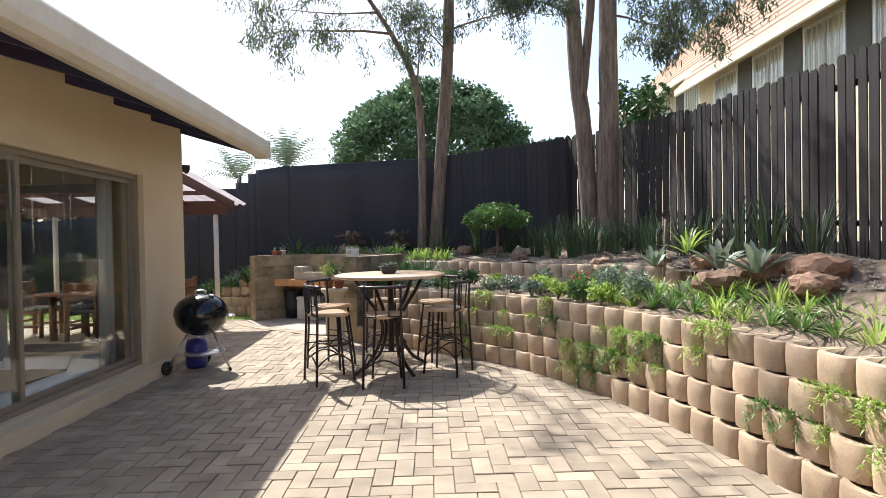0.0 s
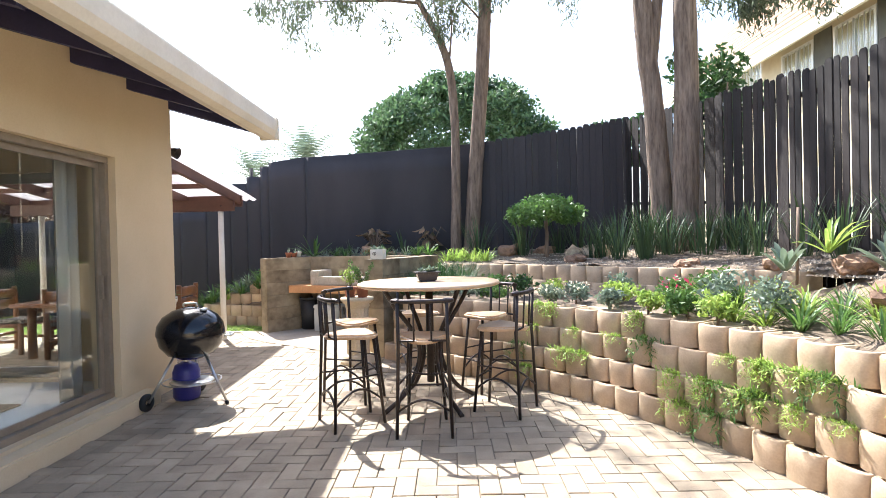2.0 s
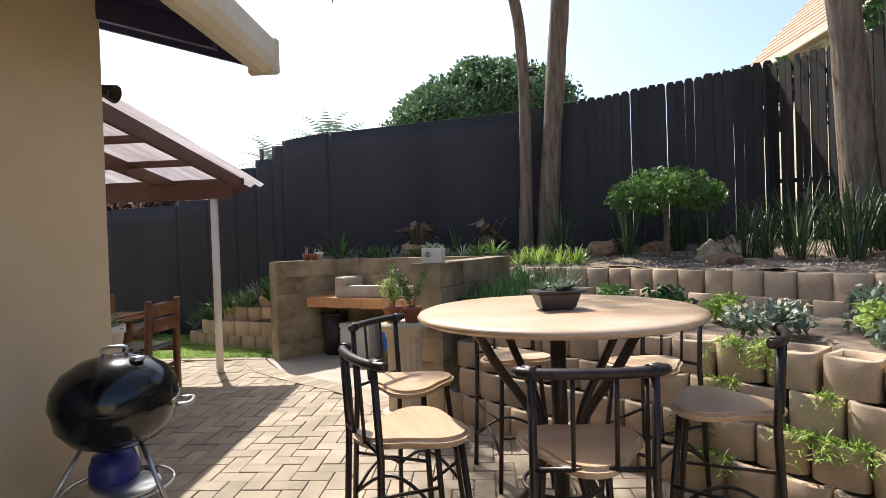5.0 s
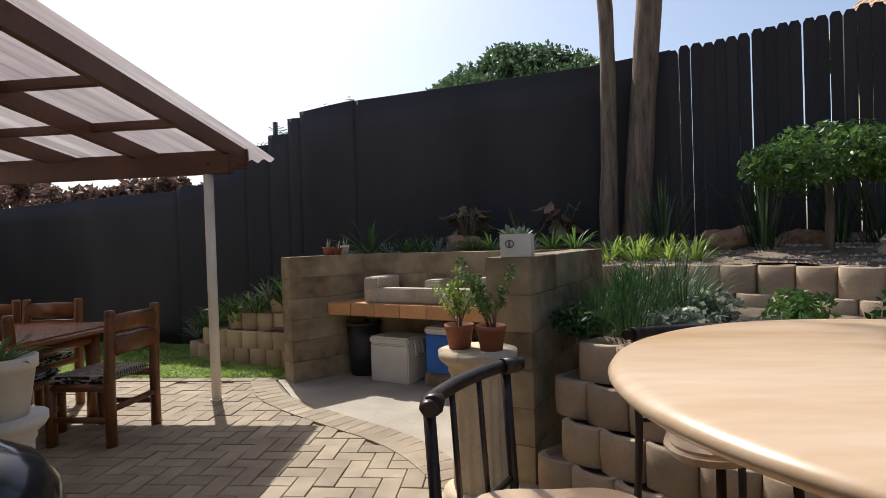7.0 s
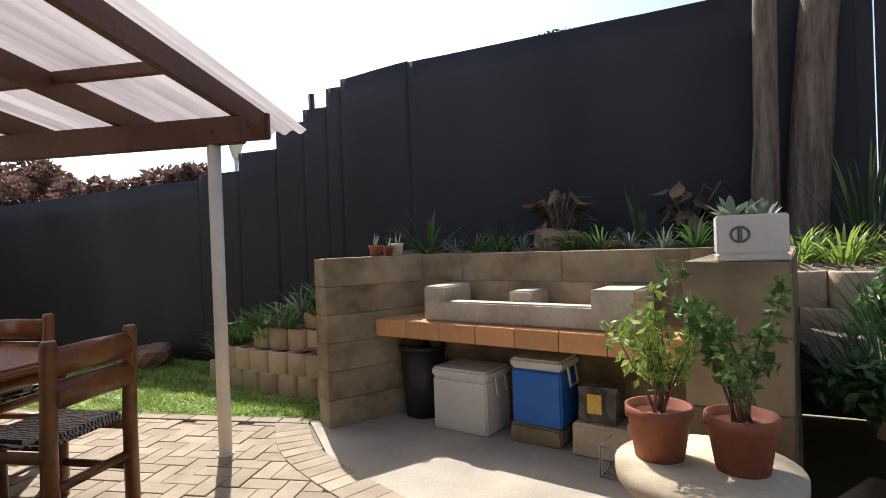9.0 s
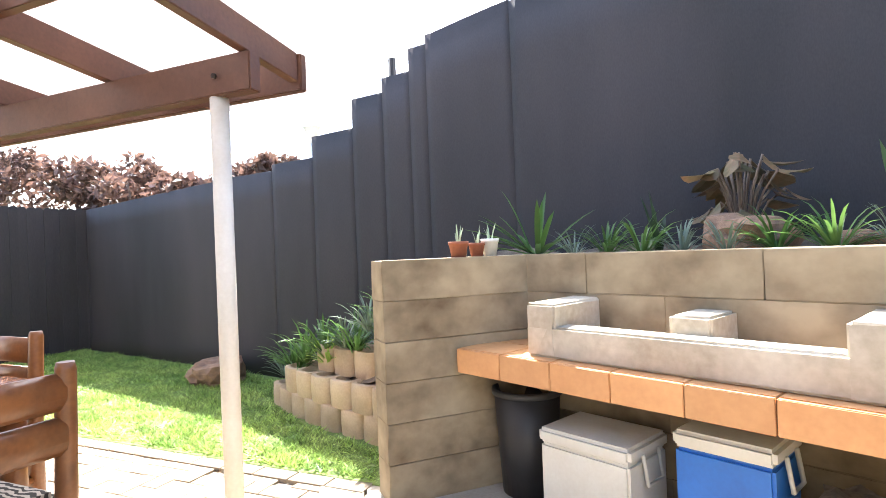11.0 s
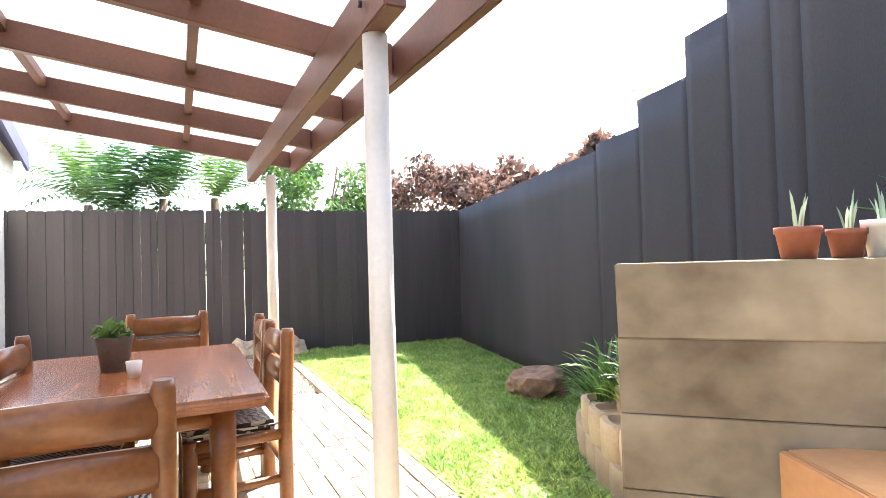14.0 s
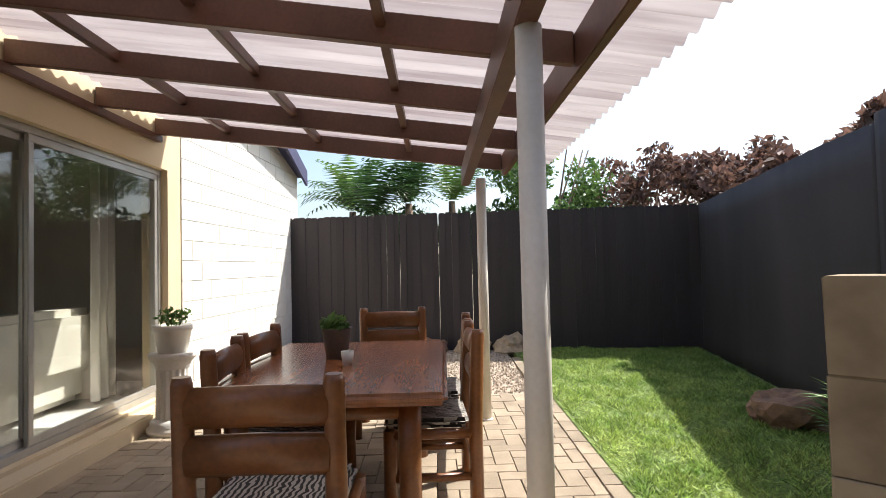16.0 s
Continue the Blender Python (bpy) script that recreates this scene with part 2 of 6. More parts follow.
# ---- builders ----
def box(bm, x0, x1, y0, y1, z0, z1, m=None, bevel=0.0):
    """A box between limits, turned by m."""
    r = bmesh.ops.create_cube(bm, size=1)
    vs = r["verts"]
    bmesh.ops.scale(bm, vec=(x1 - x0, y1 - y0, z1 - z0), verts=vs)
    bmesh.ops.translate(bm, vec=((x0 + x1) / 2, (y0 + y1) / 2, (z0 + z1) / 2), verts=vs)
    if bevel:
        es = list({e for v in vs for e in v.link_edges})
        out = bmesh.ops.bevel(bm, geom=es, offset=bevel, segments=2, affect="EDGES", clamp_overlap=True)
        vs = list({v for f in out["faces"] for v in f.verts} | {v for v in vs if v.is_valid})
    if m is not None:
        bmesh.ops.transform(bm, matrix=m, verts=vs)
    return bm


def prism(bm, poly, z0, z1):
    """An upright prism over a polygon."""
    a = [bm.verts.new((x, y, z0)) for x, y in poly]
    b = [bm.verts.new((x, y, z1)) for x, y in poly]
    n = len(poly)
    bm.faces.new(a[::-1]), bm.faces.new(b)
    for i in range(n):
        bm.faces.new((a[i], a[(i + 1) % n], b[(i + 1) % n], b[i]))
    bmesh.ops.recalc_face_normals(bm, faces=bm.faces[:])
    return bm


def lathe(bm, prof, seg=24, centre=(0, 0)):
    """A turned body from (radius, z) pairs."""
    rings = []
    for r, z in prof:
        if r < 1e-5:
            rings.append([bm.verts.new((centre[0], centre[1], z))])
        else:
            rings.append([bm.verts.new((centre[0] + r * math.cos(k * math.tau / seg), centre[1] + r * math.sin(k * math.tau / seg), z)) for k in range(seg)])
    for a, b in zip(rings, rings[1:]):
        for k in range(seg):
            q = (k + 1) % seg
            f = [a[k % len(a)], a[q % len(a)], b[q % len(b)], b[k % len(b)]]
            f = list(dict.fromkeys(f))
            if len(f) > 2:
                bm.faces.new(f)
    for f in bm.faces:
        f.smooth = True
    return bm


def tube(bm, pts, r, seg=8, cap=True):
    """A round bar along points; r may be one radius or a list."""
    pts = [Vector(p) for p in pts]
    rs = r if isinstance(r, (list, tuple)) else [r] * len(pts)
    rings = []
    side = None
    for i, p in enumerate(pts):
        d = (pts[min(i + 1, len(pts) - 1)] - pts[max(i - 1, 0)]).normalized()
        if side is None or abs(side.dot(d)) > 0.99:
            side = d.orthogonal().normalized()
        side = (side - d * side.dot(d)).normalized()
        up = d.cross(side)
        rings.append([bm.verts.new(p + rs[i] * (math.cos(a) * side + math.sin(a) * up)) for a in (k * math.tau / seg for k in range(seg))])
    for a, b in zip(rings, rings[1:]):
        for k in range(seg):
            f = bm.faces.new((a[k], a[(k + 1) % seg], b[(k + 1) % seg], b[k]))
            f.smooth = True
    if cap:
        bm.faces.new(rings[0][::-1]), bm.faces.new(rings[-1])
    return bm


def mesh_of(name, bm, mat):
    me = bpy.data.meshes.new(name)
    bmesh.ops.recalc_face_normals(bm, faces=bm.faces[:])
    bm.to_mesh(me)
    bm.free()
    me.materials.append(mat)
    return me


def part(name, bm, mat, parent, label=""):
    ob = new(name, mesh_of(name, bm, mat))
    ob.parent = parent
    return tagged(ob, label)


def setting(name, bm, mat, label="", category=""):
    return tagged(new(name, mesh_of(name, bm, mat)), label, category, kind="structure")


def thing(name, label, category, m=None, group=""):
    ob = new(name)
    ob.empty_display_size = 0.1
    if m is not None:
        ob.matrix_world = m
    return tagged(ob, label, category, group)


def raw(name, verts, faces, mat, parent=None, smooth=False):
    me = bpy.data.meshes.new(name)
    me.from_pydata([tuple(v) for v in verts], [], faces)
    if smooth:
        me.shade_smooth()
    me.materials.append(mat)
    ob = new(name, me)
    ob.parent = parent
    return ob


def B():
    return bmesh.new()


def line(pts, step):
    """Even steps along a polyline: (point, direction)."""
    pts = [Vector((*p, 0)) if len(p) == 2 else Vector(p) for p in pts]
    out, carry = [], 0.0
    for a, b in zip(pts, pts[1:]):
        n = (b - a).length
        d = (b - a) / n
        s = carry
        while s < n:
            out.append((a + d * s, d))
            s += step
        carry = s - n
    return out


def smooth_line(pts, n=8):
    """Catmull-Rom through points."""
    P = [Vector((*p, 0)) if len(p) == 2 else Vector(p) for p in pts]
    P = [2 * P[0] - P[1]] + P + [2 * P[-1] - P[-2]]
    out = []
    for i in range(1, len(P) - 2):
        for k in range(n):
            t = k / n
            a, b, c, d = P[i - 1], P[i], P[i + 1], P[i + 2]
            out.append(0.5 * (2 * b + (c - a) * t + (2 * a - 5 * b + 4 * c - d) * t * t + (3 * b - a - 3 * c + d) * t ** 3))
    out.append(P[-2])
    return out


# ---- the large structure ----
gbm = B()
box(gbm, -400, 400, -400, 400, -0.5, -0.06)
setting("ground", gbm, EARTH, "dry brown earth reaching the horizon", "ground")

WALL_LINE = smooth_line([(2.25, -3.0), (2.2, -1.0), (2.12, 1.2), (1.95, 3.04), (1.67, 4.4), (1.28, 5.41), (0.62, 6.4), (-0.2, 7.14), (-0.85, 7.74), (-1.1, 8.0)])
UPPER_LINE = smooth_line([(2.75, 6.05), (2.25, 6.8), (1.62, 7.5), (0.9, 8.45), (0.2, 9.25), (-0.5, 9.75)])
FENCE_N = [(-9.78, 13.16), (-3.0, 11.84), (2.62, 10.275)]
FENCE_E = [(2.62, 10.275), (3.14, 8.4), (3.25, 6.0), (3.4, 3.0), (3.6, -3.0)]

# joint sand under the pavers
pbm = B()
prism(pbm, [(2.6, -3), (2.6, 3), (2.0, 5.5), (0.2, 8.3), (-1.2, 8.4), (-3.45, 10.5), (-7.45, 10.5), (-7.45, 6.95), (-3.1, 6.95), (-3.1, -3)], -0.058, -0.012)
setting("paving_base", pbm, SAND, "dark sand between the pavers", "paving")
sbm = B()
prism(sbm, [(-3.5, 10.38), (-3.05, 9.68), (-2.8, 9.4), (-2.47, 9.18), (-2.1, 8.92), (-1.8, 8.6), (-1.35, 8.1), (-0.6, 8.6), (-0.5, 9.9), (-2.6, 10.95), (-3.0, 10.8)], -0.057, 0.004)
setting("braai_slab", sbm, SLAB, "pale worn concrete slab before the braai", "slab")
lbm = B()
prism(lbm, [(-3.35, 10.4), (-9.3, 10.5), (-11.0, 10.5), (-10.15, 13.3), (-5.0, 12.3), (-3.0, 11.9), (-2.4, 11.5), (-2.4, 10.9)], -0.057, 0.012)
setting("lawn", lbm, LAWN, "short bright green lawn, half in shade", "lawn")
vbm = B()
prism(vbm, [(-7.45, 6.8), (-7.45, 10.3), (-9.3, 10.4), (-10.9, 10.4), (-11.2, 6.8)], -0.057, -0.004)
setting("gravel_bed", vbm, GRAVEL, "pale gravel bed between patio and fence", "gravel")

# house: rooms behind two sliding doors
def wall_with_hole(name, along, face, back, a0, a1, z1, h0, h1, hz0, hz1, mat, label, inner=None):
    bm = B()
    lo, hi = min(face, back), max(face, back)
    for s0, s1, zz0, zz1 in ((a0, h0, -0.05, z1), (h1, a1, -0.05, z1), (h0, h1, -0.05, hz0), (h0, h1, hz1, z1)):
        if along == "y":
            box(bm, lo, hi, s0, s1, zz0, zz1)
        else:
            box(bm, s0, s1, lo, hi, zz0, zz1)
    bmesh.ops.remove_doubles(bm, verts=bm.verts[:], dist=1e-4)
    return setting(name, bm, mat, label, "wall")


SLOPE = 0.30
wall_with_hole("wall_east", "y", -3.1, -3.34, -3.0, 6.95, 2.96, 2.55, 6.0, 0.15, 2.2, PLASTER, "cream plastered house wall with a sliding door")
wall_with_hole("wall_north", "x", 6.95, 6.71, -7.45, -3.344, 2.9, -7.2, -4.0, 0.15, 2.2, PLASTER, "cream plastered wall under the patio roof")
g = B()
for x0, x1 in ((-7.45, -6.7), (-6.7, -3.344)):
    vs = [(x0, 2.9), (x1, 2.9), (x1, 2.66 + SLOPE * min(x1 + 11.0, -2.3 - x1)), (x0, 2.66 + SLOPE * min(x0 + 11.0, -2.3 - x0))]
    a = [g.verts.new((x, 6.95, z)) for x, z in vs]
    b = [g.verts.new((x, 6.71, z)) for x, z in vs]
    g.faces.new(a), g.faces.new(b[::-1])
    for i in range(4):
        g.faces.new((a[i], b[i], b[(i + 1) % 4], a[(i + 1) % 4]))
setting("wall_gable", g, PLASTER, "cream plastered gable above the patio", "wall")

white = tagged(new("wall_patio_west"), "white painted block wall in full sun", "wall", kind="structure")
w = B()
wx = Matrix.Translation((-7.452, 6.95, 0)) @ pose(0, 0, 0, 0, 0, 176.5)
box(w, 0, 3.62, 0.008, 0.24, -0.05, 3.35, wx)
part("wall_core", w, WHITE_WALL, white)

ROOM = B()
box(ROOM, -8.0, -3.34, 2.0, 6.71, -0.05, 0.12)
setting("room_floor", ROOM, TILE_FLOOR, "white tiled floor inside the house", "floor")
r = B()
box(r, -8.0, -3.34, 2.0, 6.71, 2.5, 2.6)
setting("ceiling", r, INTERIOR, "plain ceiling of the living room", "ceiling")
r = B()
box(r, -8.2, -8.0, 1.8, 6.71, -0.05, 2.6)
setting("wall_inside_west", r, INTERIOR, "dim inner wall of the living room", "wall")
r = B()
box(r, -8.0, -3.34, 1.8, 2.0, -0.05, 2.6)
setting("wall_inside_south", r, INTERIOR, "dim inner wall of the living room", "wall")
r = B()
box(r, -11.1, -3.1, -3.2, -3.0, -0.05, 2.8)
setting("wall_south", r, PLASTER, "plain cream wall closing the house", "wall")
r = B()
box(r, -3.1, 3.8, -3.25, -3.05, -0.05, 2.6)
setting("wall_yard_south", r, PLASTER, "plain cream garden wall closing the yard", "wall")
# door plinths
r = B()
box(r, -3.098, -2.95, -3.0, 6.35, -0.05, 0.13, bevel=0.012)
setting("door_plinth_east", r, PLASTER, "low cream plinth below the sliding door", "plinth")
r = B()
box(r, -7.3, -3.2, 6.952, 7.12, -0.05, 0.13, bevel=0.012)
setting("door_plinth_north", r, PLASTER, "low cream plinth below the patio door", "plinth")

# main roof: two slopes, rafters under the overhang, gutter
EAVE_Z = 2.66
roof = tagged(new("house_roof"), "low pitched house roof with dark rafters and cream gutter", "roof", kind="structure")
def slope_box(bm, xa, xb, y0, y1, lift0, lift1):
    """A slab along the roof slope between two x positions."""
    def z(x):
        return EAVE_Z + SLOPE * min(-2.3 - x, x + 11.1)
    vs = []
    for y in (y0, y1):
        for x, l in ((xa, lift0), (xb, lift0), (xb, lift1), (xa, lift1)):
            vs.append(bm.verts.new((x, y, z(x) + l)))
    for f in ((0, 1, 2, 3), (7, 6, 5, 4), (0, 4, 5, 1), (1, 5, 6, 2), (2, 6, 7, 3), (3, 7, 4, 0)):
        bm.faces.new([vs[i] for i in f])
    return bm
r = B()
slope_box(r, -6.7, -2.3, -3.0, 7.3, 0.10, 0.2)
slope_box(r, -11.1, -6.7, -3.0, 7.3, 0.10, 0.2)
part("roof_deck", r, NAVY, roof)
for k in range(14):
    y = 6.95 - 0.72 * k
    r = B()
    slope_box(r, -3.6, -2.36, y - 0.03, y + 0.03, -0.06, 0.096)
    part("rafter", r, NAVY, roof)
r = B()
for xa, xb in ((-6.7, -2.3), (-11.1, -6.7)):
    slope_box(r, xa, xb, 7.304, 7.34, -0.03, 0.21)
part("barge_board", r, NAVY, roof)
# gutter: a half-round trough with a rolled lip
r = B()
gp = [(-2.30, 2.80), (-2.30, 2.62), (-2.27, 2.585), (-2.20, 2.575), (-2.14, 2.60), (-2.115, 2.66), (-2.11, 2.78), (-2.12, 2.80), (-2.13, 2.78), (-2.135, 2.67), (-2.16, 2.62), (-2.2, 2.6), (-2.26, 2.61), (-2.28, 2.64), (-2.285, 2.80)]
ra = [r.verts.new((x, -3.0, z)) for x, z in gp]
rb = [r.verts.new((x, 7.3, z)) for x, z in gp]
for i in range(len(gp)):
    q = (i + 1) % len(gp)
    r.faces.new((ra[i], ra[q], rb[q], rb[i]))
part("gutter", r, GUTTER, roof, "cream metal gutter")
r = B()
box(r, -2.31, -2.1, 7.3, 7.35, 2.57, 2.81, bevel=0.01)
part("gutter_end", r, GUTTER, roof)
r = B()
box(r, -2.315, -2.302, -3.0, 7.3, 2.70, 2.9)
part("fascia", r, GUTTER, roof)


# ---- fences ----
def top_n(x):
    """Height of the stepped north fence."""
    for lim, z in ((-6.4, 2.05 + 0.03 * (x + 9.7)), (-5.73, 2.15), (-5.13, 2.21), (-4.62, 2.41), (-4.25, 2.67), (-3.93, 2.79), (-3.78, 2.98)):
        if x < lim:
            return z
    return (3.05 + 0.1 * (x + 3.78)) if x < -2.98 else 3.11 + 0.055 * max(0, x + 0.3) + 0.012 * max(0, x + 0.3) ** 2


def fence_run(name, pts, step, top, label, base, mat, gaps, jitter, rails, slit, thick=0.022, skew=0.0, sway=0.0):
    """Upright boards side by side on a line, with posts and rails; skew slants the boards' sides, sway leans them in the fence."""
    f = tagged(new(name), label, "fence", kind="structure")
    rng = random.Random(name)
    shared = {}
    for p, d in line(pts, step):
        ang = math.degrees(math.atan2(d.y, d.x))
        wdt = step - (rng.choice(gaps) if rng.random() < slit(p) else -0.012)
        key = round(wdt, 3)
        if key not in shared:
            bm = B()
            h = thick / 2
            ring = [(x + y * skew, y) for x, y in ((0, -h), (wdt, -h), (wdt, h), (0, h))]
            lo = [bm.verts.new((x, y, 0)) for x, y in ring]
            mid = [bm.verts.new((x, y, 0.988)) for x, y in ring]
            hi = [bm.verts.new((wdt / 2 + (x - wdt / 2) * 0.6, y, 1)) for x, y in ring]
            bm.faces.new(lo[::-1]), bm.faces.new(hi)
            for a, b in ((lo, mid), (mid, hi)):
                for k in range(4):
                    bm.faces.new((a[k], a[(k + 1) % 4], b[(k + 1) % 4], b[k]))
            shared[key] = mesh_of("board", bm, mat)
        ob = new("board", shared[key])
        ob.parent = f
        z0, z1 = base(p), top(p) + rng.uniform(-jitter, jitter)
        flip = 0.004 if len(f.children) % 2 else -0.004
        ob.matrix_basis = pose(p.x - d.y * flip, p.y + d.x * flip, z0, 0, rng.uniform(-sway, sway), ang) @ Matrix.Diagonal((1, 1, z1 - z0, 1))
    for p, d in line(pts, rails):
        bm = B()
        tube(bm, [(p.x, p.y, base(p)), (p.x, p.y, top(p) - 0.04)], 0.045, 8)
        for v in bm.verts:
            v.co += Vector((-d.y, d.x, 0)) * 0.07
        part("fence_post", bm, mat, f)
    return f


def fence_rail(f, pts, drop, top, mat, side):
    """A rail along the boards at a depth under their tops."""
    for a, b in zip(pts, pts[1:]):
        a, b = Vector((*a, 0)), Vector((*b, 0))
        d = (b - a).normalized()
        o = Vector((-d.y, d.x, 0)) * side
        part("rail", tube(B(), [a + o + Vector((0, 0, top(a) - drop)), b + o + Vector((0, 0, top(b) - drop))], 0.032, 4), mat, f)


def netting(parent, a, b, step, top, z0):
    """Stretched netting with faint folds and a stepped top edge."""
    a, b = Vector((*a, 0)), Vector((*b, 0))
    n = int((b - a).length / step)
    d = (b - a).normalized()
    nr = Vector((-d.y, d.x, 0))
    bm = B()
    rows, zs = 9, None
    prev, last = None, None
    for i in range(n + 1):
        p = a + (b - a) * i / n
        q = a + (b - a) * min(i + 0.5, n) / n
        hgt = top(q)
        def column(h):
            col = []
            for k in range(rows):
                z = z0 + (h - z0) * k / (rows - 1)
                w = 0.010 * noise.noise(Vector((i * step * 2.2, z * 0.5, 1))) + 0.004 * noise.noise(Vector((i * step * 9, z * 1.3, 5)))
                col.append(bm.verts.new(p + nr * w + Vector((0, 0, z))))
            return col
        c = column(last if last is not None else hgt)
        if prev:
            for k in range(rows - 1):
                bm.faces.new((prev[k], c[k], c[k + 1], prev[k + 1])).smooth = True
        if last is not None and abs(hgt - last) > 0.04:
            c = column(hgt)
        prev, last = c, hgt
    ob = part("netting", bm, NET, parent, "black shade netting")
    mod = ob.modifiers.new("thickness", "SOLIDIFY")
    mod.thickness = 0.006


north = fence_run("fence_north", [(0.48, 10.875), (2.62, 10.275)], 0.105, lambda p: top_n(p.x), "tall black fence lined with shade netting, stepped along its top", lambda p: -0.05, NET, (0.005, 0.008, 0.010), 0.015, 1.5, lambda p: 0.9, 0.03, 0.38, 0.1)
netting(north, FENCE_N[0], FENCE_N[1], 0.06, lambda q: top_n(q.x), -0.05)
netting(north, FENCE_N[1], (0.5, 10.866), 0.06, lambda q: top_n(q.x), -0.05)
for x in (-9.7, -7.4, -5.15, -3.02, -1.2):
    y = FENCE_N[0][1] + (x - FENCE_N[0][0]) * -0.1947 if x < -3 else 11.84 - 0.2785 * (x + 3)
    part("fence_post", tube(B(), [(x, y + 0.07, -0.05), (x, y + 0.07, top_n(x) - 0.02)], 0.045, 8), NET, north)
part("fence_post", tube(B(), [(-4.16, 12.14, -0.05), (-4.16, 12.14, 2.97)], 0.035, 8), NET, north)
fence_run("fence_west", [(-10.75, 6.8), (-9.82, 13.18)], 0.1, lambda p: 2.06, "black timber fence at the end of the lawn", lambda p: -0.05, NET, (0.001, 0.0015, 0.0025, 0.0035), 0.010, 2.2, lambda p: 0.8 if 8.0 < p.y < 10.0 else 0.25, 0.018, 0.0, 0.25)


def top_e(p):
    return 2.82 + 0.09 * max(0, p.y - 4.5) + 0.02 * math.sin(p.y * 1.7)


east = fence_run("fence_east", FENCE_E, 0.1, top_e, "tall dark weathered picket fence above the planted bank", lambda p: 0.9, DARK_BOARD, (0.010, 0.015, 0.019, 0.024), 0.03, 1.9, lambda p: 0.95, 0.012, 0.0, 0.15)
fence_rail(east, FENCE_E, 0.24, top_e, DARK_BOARD, 0.045)
fence_rail(east, FENCE_E, 1.35, top_e, DARK_BOARD, 0.045)

# lean-to patio roof
lean = thing("patio_roof", "lean-to patio roof of brown beams and translucent corrugated sheet", "patio roof")
def zr(y):
    return 2.12 + (10.03 - y) * 0.125
for i in range(5):
    x = -3.6 - 0.845 * i
    bm = B()
    vs = []
    for y in (6.96, 10.02):
        for dx, dz in ((-0.025, 0), (0.025, 0), (0.025, 0.14), (-0.025, 0.14)):
            vs.append(bm.verts.new((x + dx, y, zr(y) - 0.02 + dz)))
    for f in ((0, 1, 2, 3), (7, 6, 5, 4), (0, 4, 5, 1), (1, 5, 6, 2), (2, 6, 7, 3), (3, 7, 4, 0)):
        bm.faces.new([vs[k] for k in f])
    bmesh.ops.recalc_face_normals(bm, faces=bm.faces[:])
    bmesh.ops.bevel(bm, geom=bm.edges[:], offset=0.005, segments=1, affect="EDGES")
    part("rafter", bm, BEAM, lean)
for y in (7.6, 8.4, 9.2):
    bm = B()
    box(bm, -7.0, -3.575, y - 0.022, y + 0.022, zr(y) + 0.05, zr(y) + 0.118, bevel=0.004)
    part("purlin", bm, BEAM, lean)
bm = B()
box(bm, -7.0, -3.55, 9.66, 9.73, 1.97, zr(9.7) - 0.024, bevel=0.006)
part("main_beam", bm, BEAM, lean)
bm = B()
box(bm, -7.02, -3.56, 10.024, 10.07, zr(10.03) - 0.06, zr(10.03) + 0.12, bevel=0.006)
part("front_beam", bm, BEAM, lean, "weathered brown fascia beam")
bm = B()
box(bm, -7.02, -3.56, 6.953, 7.0, zr(7.0) - 0.08, zr(7.0) - 0.024, bevel=0.004)
part("wall_plate", bm, BEAM, lean)
verts, faces = [], []
NX, NY = 281, 12
for j in range(NY):
    y = 7.0 + (10.5 - 7.0) * j / (NY - 1)
    for i in range(NX):
        x = -7.25 + 3.76 * i / (NX - 1)
        verts.append((x, y, zr(y) + 0.145 + 0.017 * math.sin(x * math.tau / 0.13) - (0.02 * max(0, y - 10.1) ** 1)))
for j in range(NY - 1):
    for i in range(NX - 1):
        a = j * NX + i
        faces.append((a, a + 1, a + NX + 1, a + NX))
sheet = raw("corrugated_sheet", verts, faces, SHEET, lean, True)
tagged(sheet, "milky translucent corrugated sheet")
for x, y in ((-3.765, 9.705), (-6.62, 9.80)):
    bm = B()
    tube(bm, [(x, y, 0.012), (x, y, 1.972)], 0.041, 20)
    part("post", bm, POST, lean, "round post painted cream white")
    bm = B()
    lathe(bm, [(0, 0.0), (0.055, 0.0), (0.055, 0.008), (0.043, 0.014), (0.0, 0.014)], 20, (x, y))
    part("post_foot", bm, POST, lean)
    part("bolt", tube(B(), [(x + 0.03, y - 0.065, 2.05), (x + 0.03, y - 0.052, 2.05)], 0.012, 6), IRON, lean)

